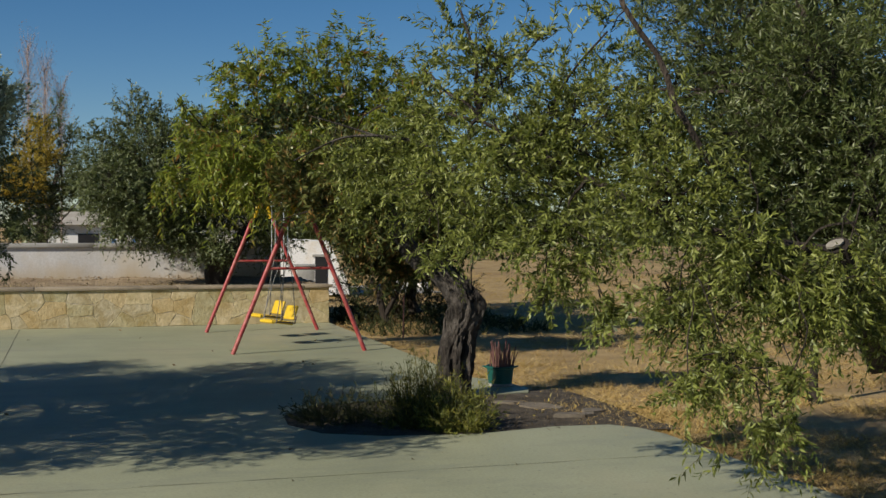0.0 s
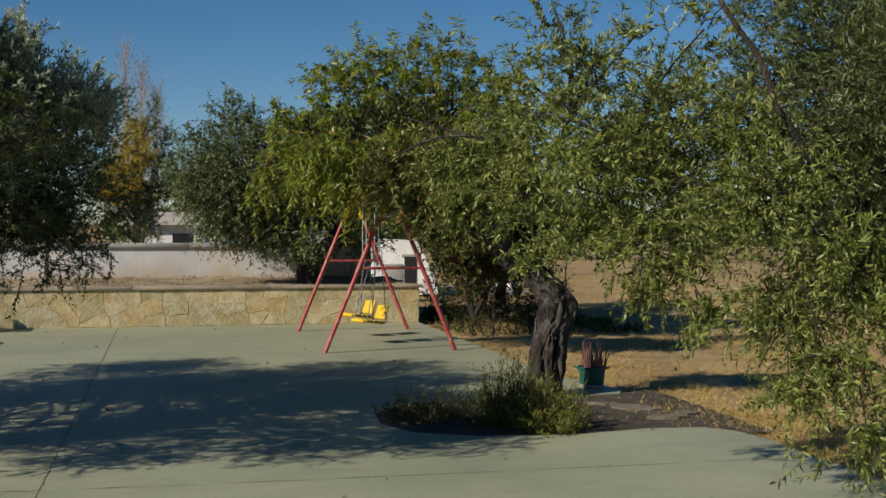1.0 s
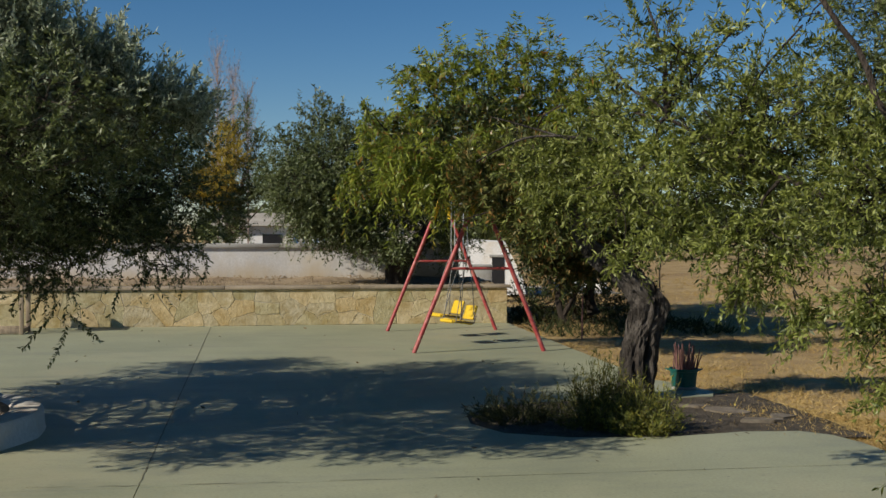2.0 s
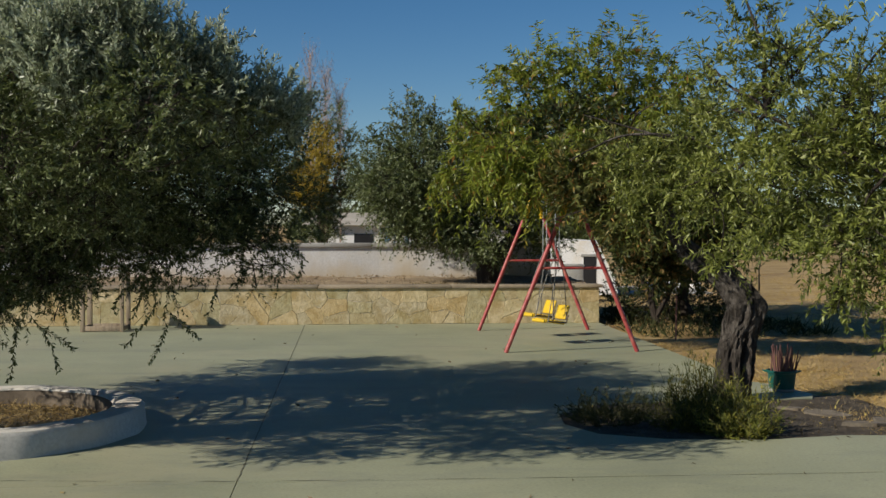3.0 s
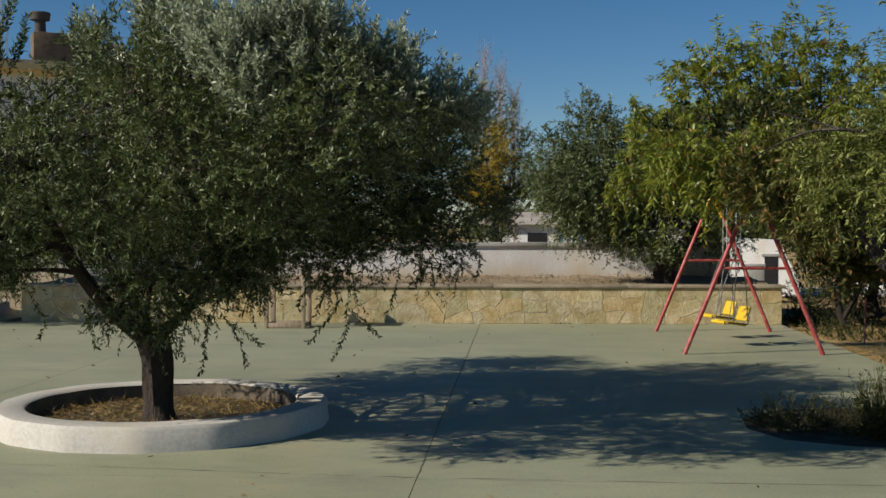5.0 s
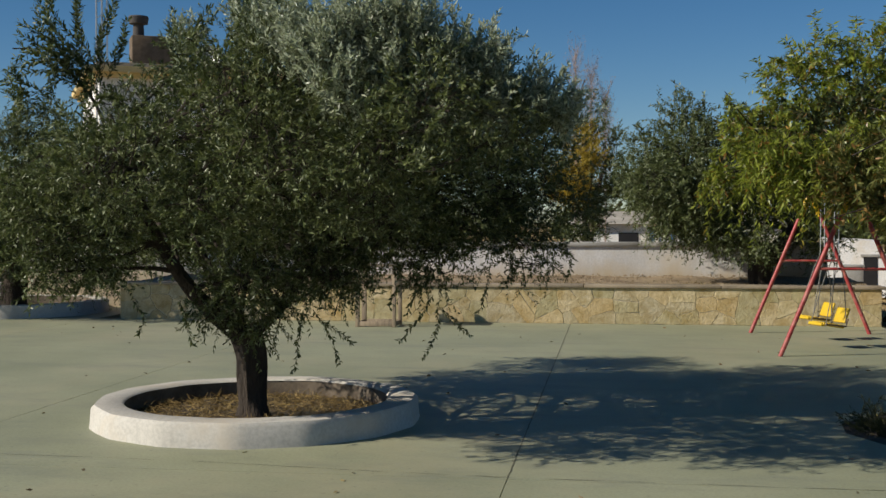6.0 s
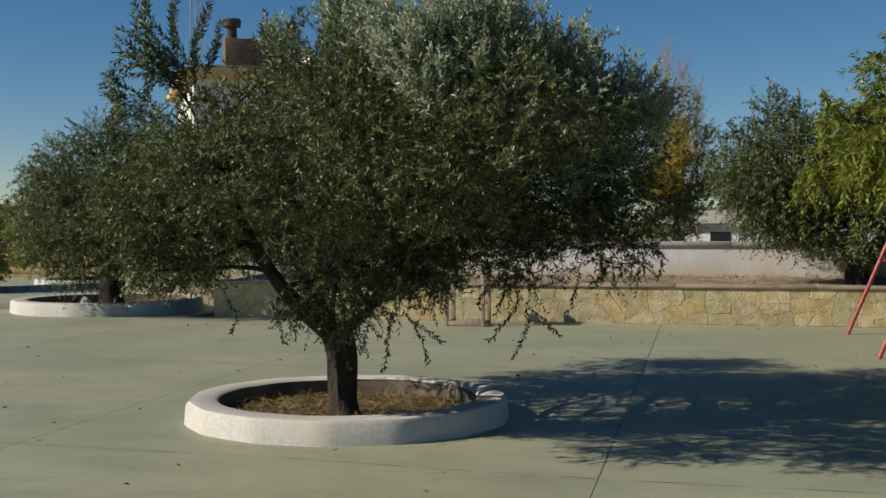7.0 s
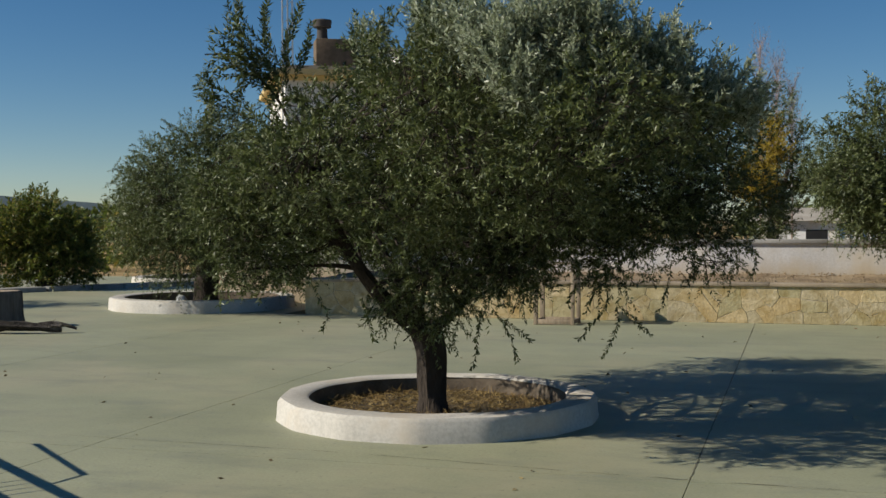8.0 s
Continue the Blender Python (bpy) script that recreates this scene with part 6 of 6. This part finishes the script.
# ---- drying rack out of view beside the standpoint, inferred from its shadow on the paving ----
def drying_rack():
    z = 0.95
    a, b = at(-9.35 - SHADE_U * z, -12.01 - SHADE_V * z), at(-7.3 - SHADE_U * z, -13.45 - SHADE_V * z)
    way = (b - a).normalized()
    mid = (a + b) / 2
    ob = thing("drying_rack", pose(mid.x, mid.y, 0, 0, 0, math.degrees(math.atan2(way.y, way.x))), "unseen grey metal rack, inferred from its barred shadow on the paving", "drying rack")
    for y, r in ((0.0, 0.03), (-0.3, 0.018)):
        part("rail", tube(bmesh.new(), [(-1.3, y, z), (1.2, y, z)], [r, r], 10), M_STEEL, ob)
        for x in (-1.25, 1.1):
            part("leg", tube(bmesh.new(), [(x, -0.3 - y * 1.1, 0.0), (x * 0.9, y, z)], [0.014, 0.014], 8), M_STEEL, ob)
    part("wing_bar", tube(bmesh.new(), [(-1.6, 0.42, z), (-0.35, 0.30, z)], [0.016, 0.016], 8), M_STEEL, ob)
    part("wing_arm", tube(bmesh.new(), [(-0.35, 0.30, z), (-0.2, 0.0, z)], [0.01, 0.01], 8), M_STEEL, ob)
    for i in range(4):
        x = -0.45 + i * 0.12
        part("rung", tube(bmesh.new(), [(x, -0.3, z), (x, 0.0, z)], [0.006, 0.006], 6), M_STEEL, ob)


drying_rack()

# dark low leaves stand partly for the shaded ground here
tree("shrub", "low dry shrubs with shade-darkened leaves beside the wall end", "shrub", (-0.8, 20.4, -0.05),
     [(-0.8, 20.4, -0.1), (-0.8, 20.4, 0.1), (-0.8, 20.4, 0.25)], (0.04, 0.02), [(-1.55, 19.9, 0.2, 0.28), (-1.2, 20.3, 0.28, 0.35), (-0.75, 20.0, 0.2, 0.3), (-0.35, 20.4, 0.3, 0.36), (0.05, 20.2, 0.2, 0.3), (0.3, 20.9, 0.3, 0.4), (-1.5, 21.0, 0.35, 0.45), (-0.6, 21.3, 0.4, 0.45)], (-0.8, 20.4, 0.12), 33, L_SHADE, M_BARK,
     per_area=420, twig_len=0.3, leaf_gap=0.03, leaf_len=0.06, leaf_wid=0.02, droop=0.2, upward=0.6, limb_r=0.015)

road = thing("road", yard(0, 0), "pale grey lane beyond the wall end", "road", kind="structure")
panel([(-0.2, 8.2), (4.5, 8.3), (4.5, 11.5), (-0.2, 11.4)], road, M_CONCRETE, -0.1, -0.02, "lane")
for k, (x, y, a, sx, sz) in enumerate(((-1.3, 29.4, 20, 0.3, 0.22), (-0.75, 29.9, -15, 0.4, 0.16))):
    b = thing("white_block", pose(x, y, -0.04, 0, 4 * k - 5, a), "whitewashed broken block lying beside the lane", "block", "white blocks")
    part("block", a_box(-sx, sx, -0.2, 0.2, 0, sz, bevel=0.03), M_WHITE, b)


def rubble(name, label, n, place, size, mat, seed):
    """Small angular stones and clods, each an eight-sided lump."""
    rng = np.random.default_rng(seed)
    c = place(rng, n)
    r = rng.uniform(size[0], size[1], (n, 1, 1)) * rng.uniform(0.6, 1.3, (n, 6, 1))
    d = np.array([(1, 0, 0), (0, 1, 0), (-1, 0, 0), (0, -1, 0), (0, 0, 0.7), (0, 0, -0.5)])[None]
    a = rng.random((n, 1)) * 6.283
    x, y = d[..., 0] * np.cos(a) - d[..., 1] * np.sin(a), d[..., 0] * np.sin(a) + d[..., 1] * np.cos(a)
    v = c[:, None] + np.stack([x, y, np.repeat(d[..., 2], n, 0)], -1) * r
    f = np.array([(0, 1, 4), (1, 2, 4), (2, 3, 4), (3, 0, 4), (1, 0, 5), (2, 1, 5), (3, 2, 5), (0, 3, 5)])
    me = quads_mesh(name, v.reshape(-1, 3), (np.arange(n)[:, None, None] * 6 + f[None]).reshape(-1, 3), mat)
    tagged(new(name, me), label, "stones", kind="stuff")


def place_wall_foot(rng, n):
    u, v = rng.uniform(-12.0, -0.3, n), 2.6 - np.abs(rng.normal(size=n)) * 0.5
    z = 0.6 + 0.05 * np.clip((v - 0.5) / 2, 0, 1) + rng.uniform(-0.02, 0.035, n)
    return np.stack([-1.85 + u * UX - v * UY, 19.1 + u * UY + v * UX, z], 1)


rubble("terrace_rubble", "brown clods and broken stone along the white wall", 700, place_wall_foot, (0.008, 0.028), M_TERRACE, 81)
rubble("bed_rubble", "grey clods and bark on the bed", 900, place_bed, (0.008, 0.03), M_BED, 82)


def flat_stone(x, y, turn, a, b, h, seed):
    """A broken piece of paving with an uneven outline."""
    ob = thing("broken_slab", pose(x, y, -0.045, rnd_tilt[seed % 3], 2, turn), "flat grey piece of broken paving at the bed edge", "stone", "broken paving")
    r = random.Random(seed)
    bm = bmesh.new()
    n = 9
    top = [bm.verts.new((a * math.cos(k * 6.283 / n) * r.uniform(0.75, 1.1), b * math.sin(k * 6.283 / n) * r.uniform(0.75, 1.1), h)) for k in range(n)]
    low = [bm.verts.new((v.co.x * 1.06, v.co.y * 1.06, 0)) for v in top]
    bm.faces.new(top)
    bm.faces.new(low[::-1])
    for k in range(n):
        bm.faces.new((low[k], low[(k + 1) % n], top[(k + 1) % n], top[k]))
    part("block", bm, M_RAWSTONE, ob, smooth=False)


def white_stone():
    """A whitewashed boulder leaning beside the trunk in the far planter."""
    ob = thing("stone", pose(-16.18, 15.1, 0.04, 8, -12, 30), "pale whitewashed stone beside the distant olive trunk", "stone")
    bm = bmesh.new()
    for v in bmesh.ops.create_icosphere(bm, subdivisions=3, radius=0.13)["verts"]:
        v.co = Vector((v.co.x * 0.8, v.co.y * 0.7, v.co.z * 1.15 + 0.1)) * (1 + 0.25 * noise.noise(v.co * 9))
    part("block", bm, M_WHITE, ob)


white_stone()
rnd_tilt = (3, -4, 6)
flat_stone(1.12, 9.9, 20, 0.22, 0.12, 0.055, 1)
flat_stone(0.86, 10.35, -10, 0.2, 0.1, 0.055, 2)
flat_stone(1.3, 10.15, 40, 0.13, 0.09, 0.05, 3)
flat_stone(0.6, 10.6, 10, 0.16, 0.1, 0.05, 4)
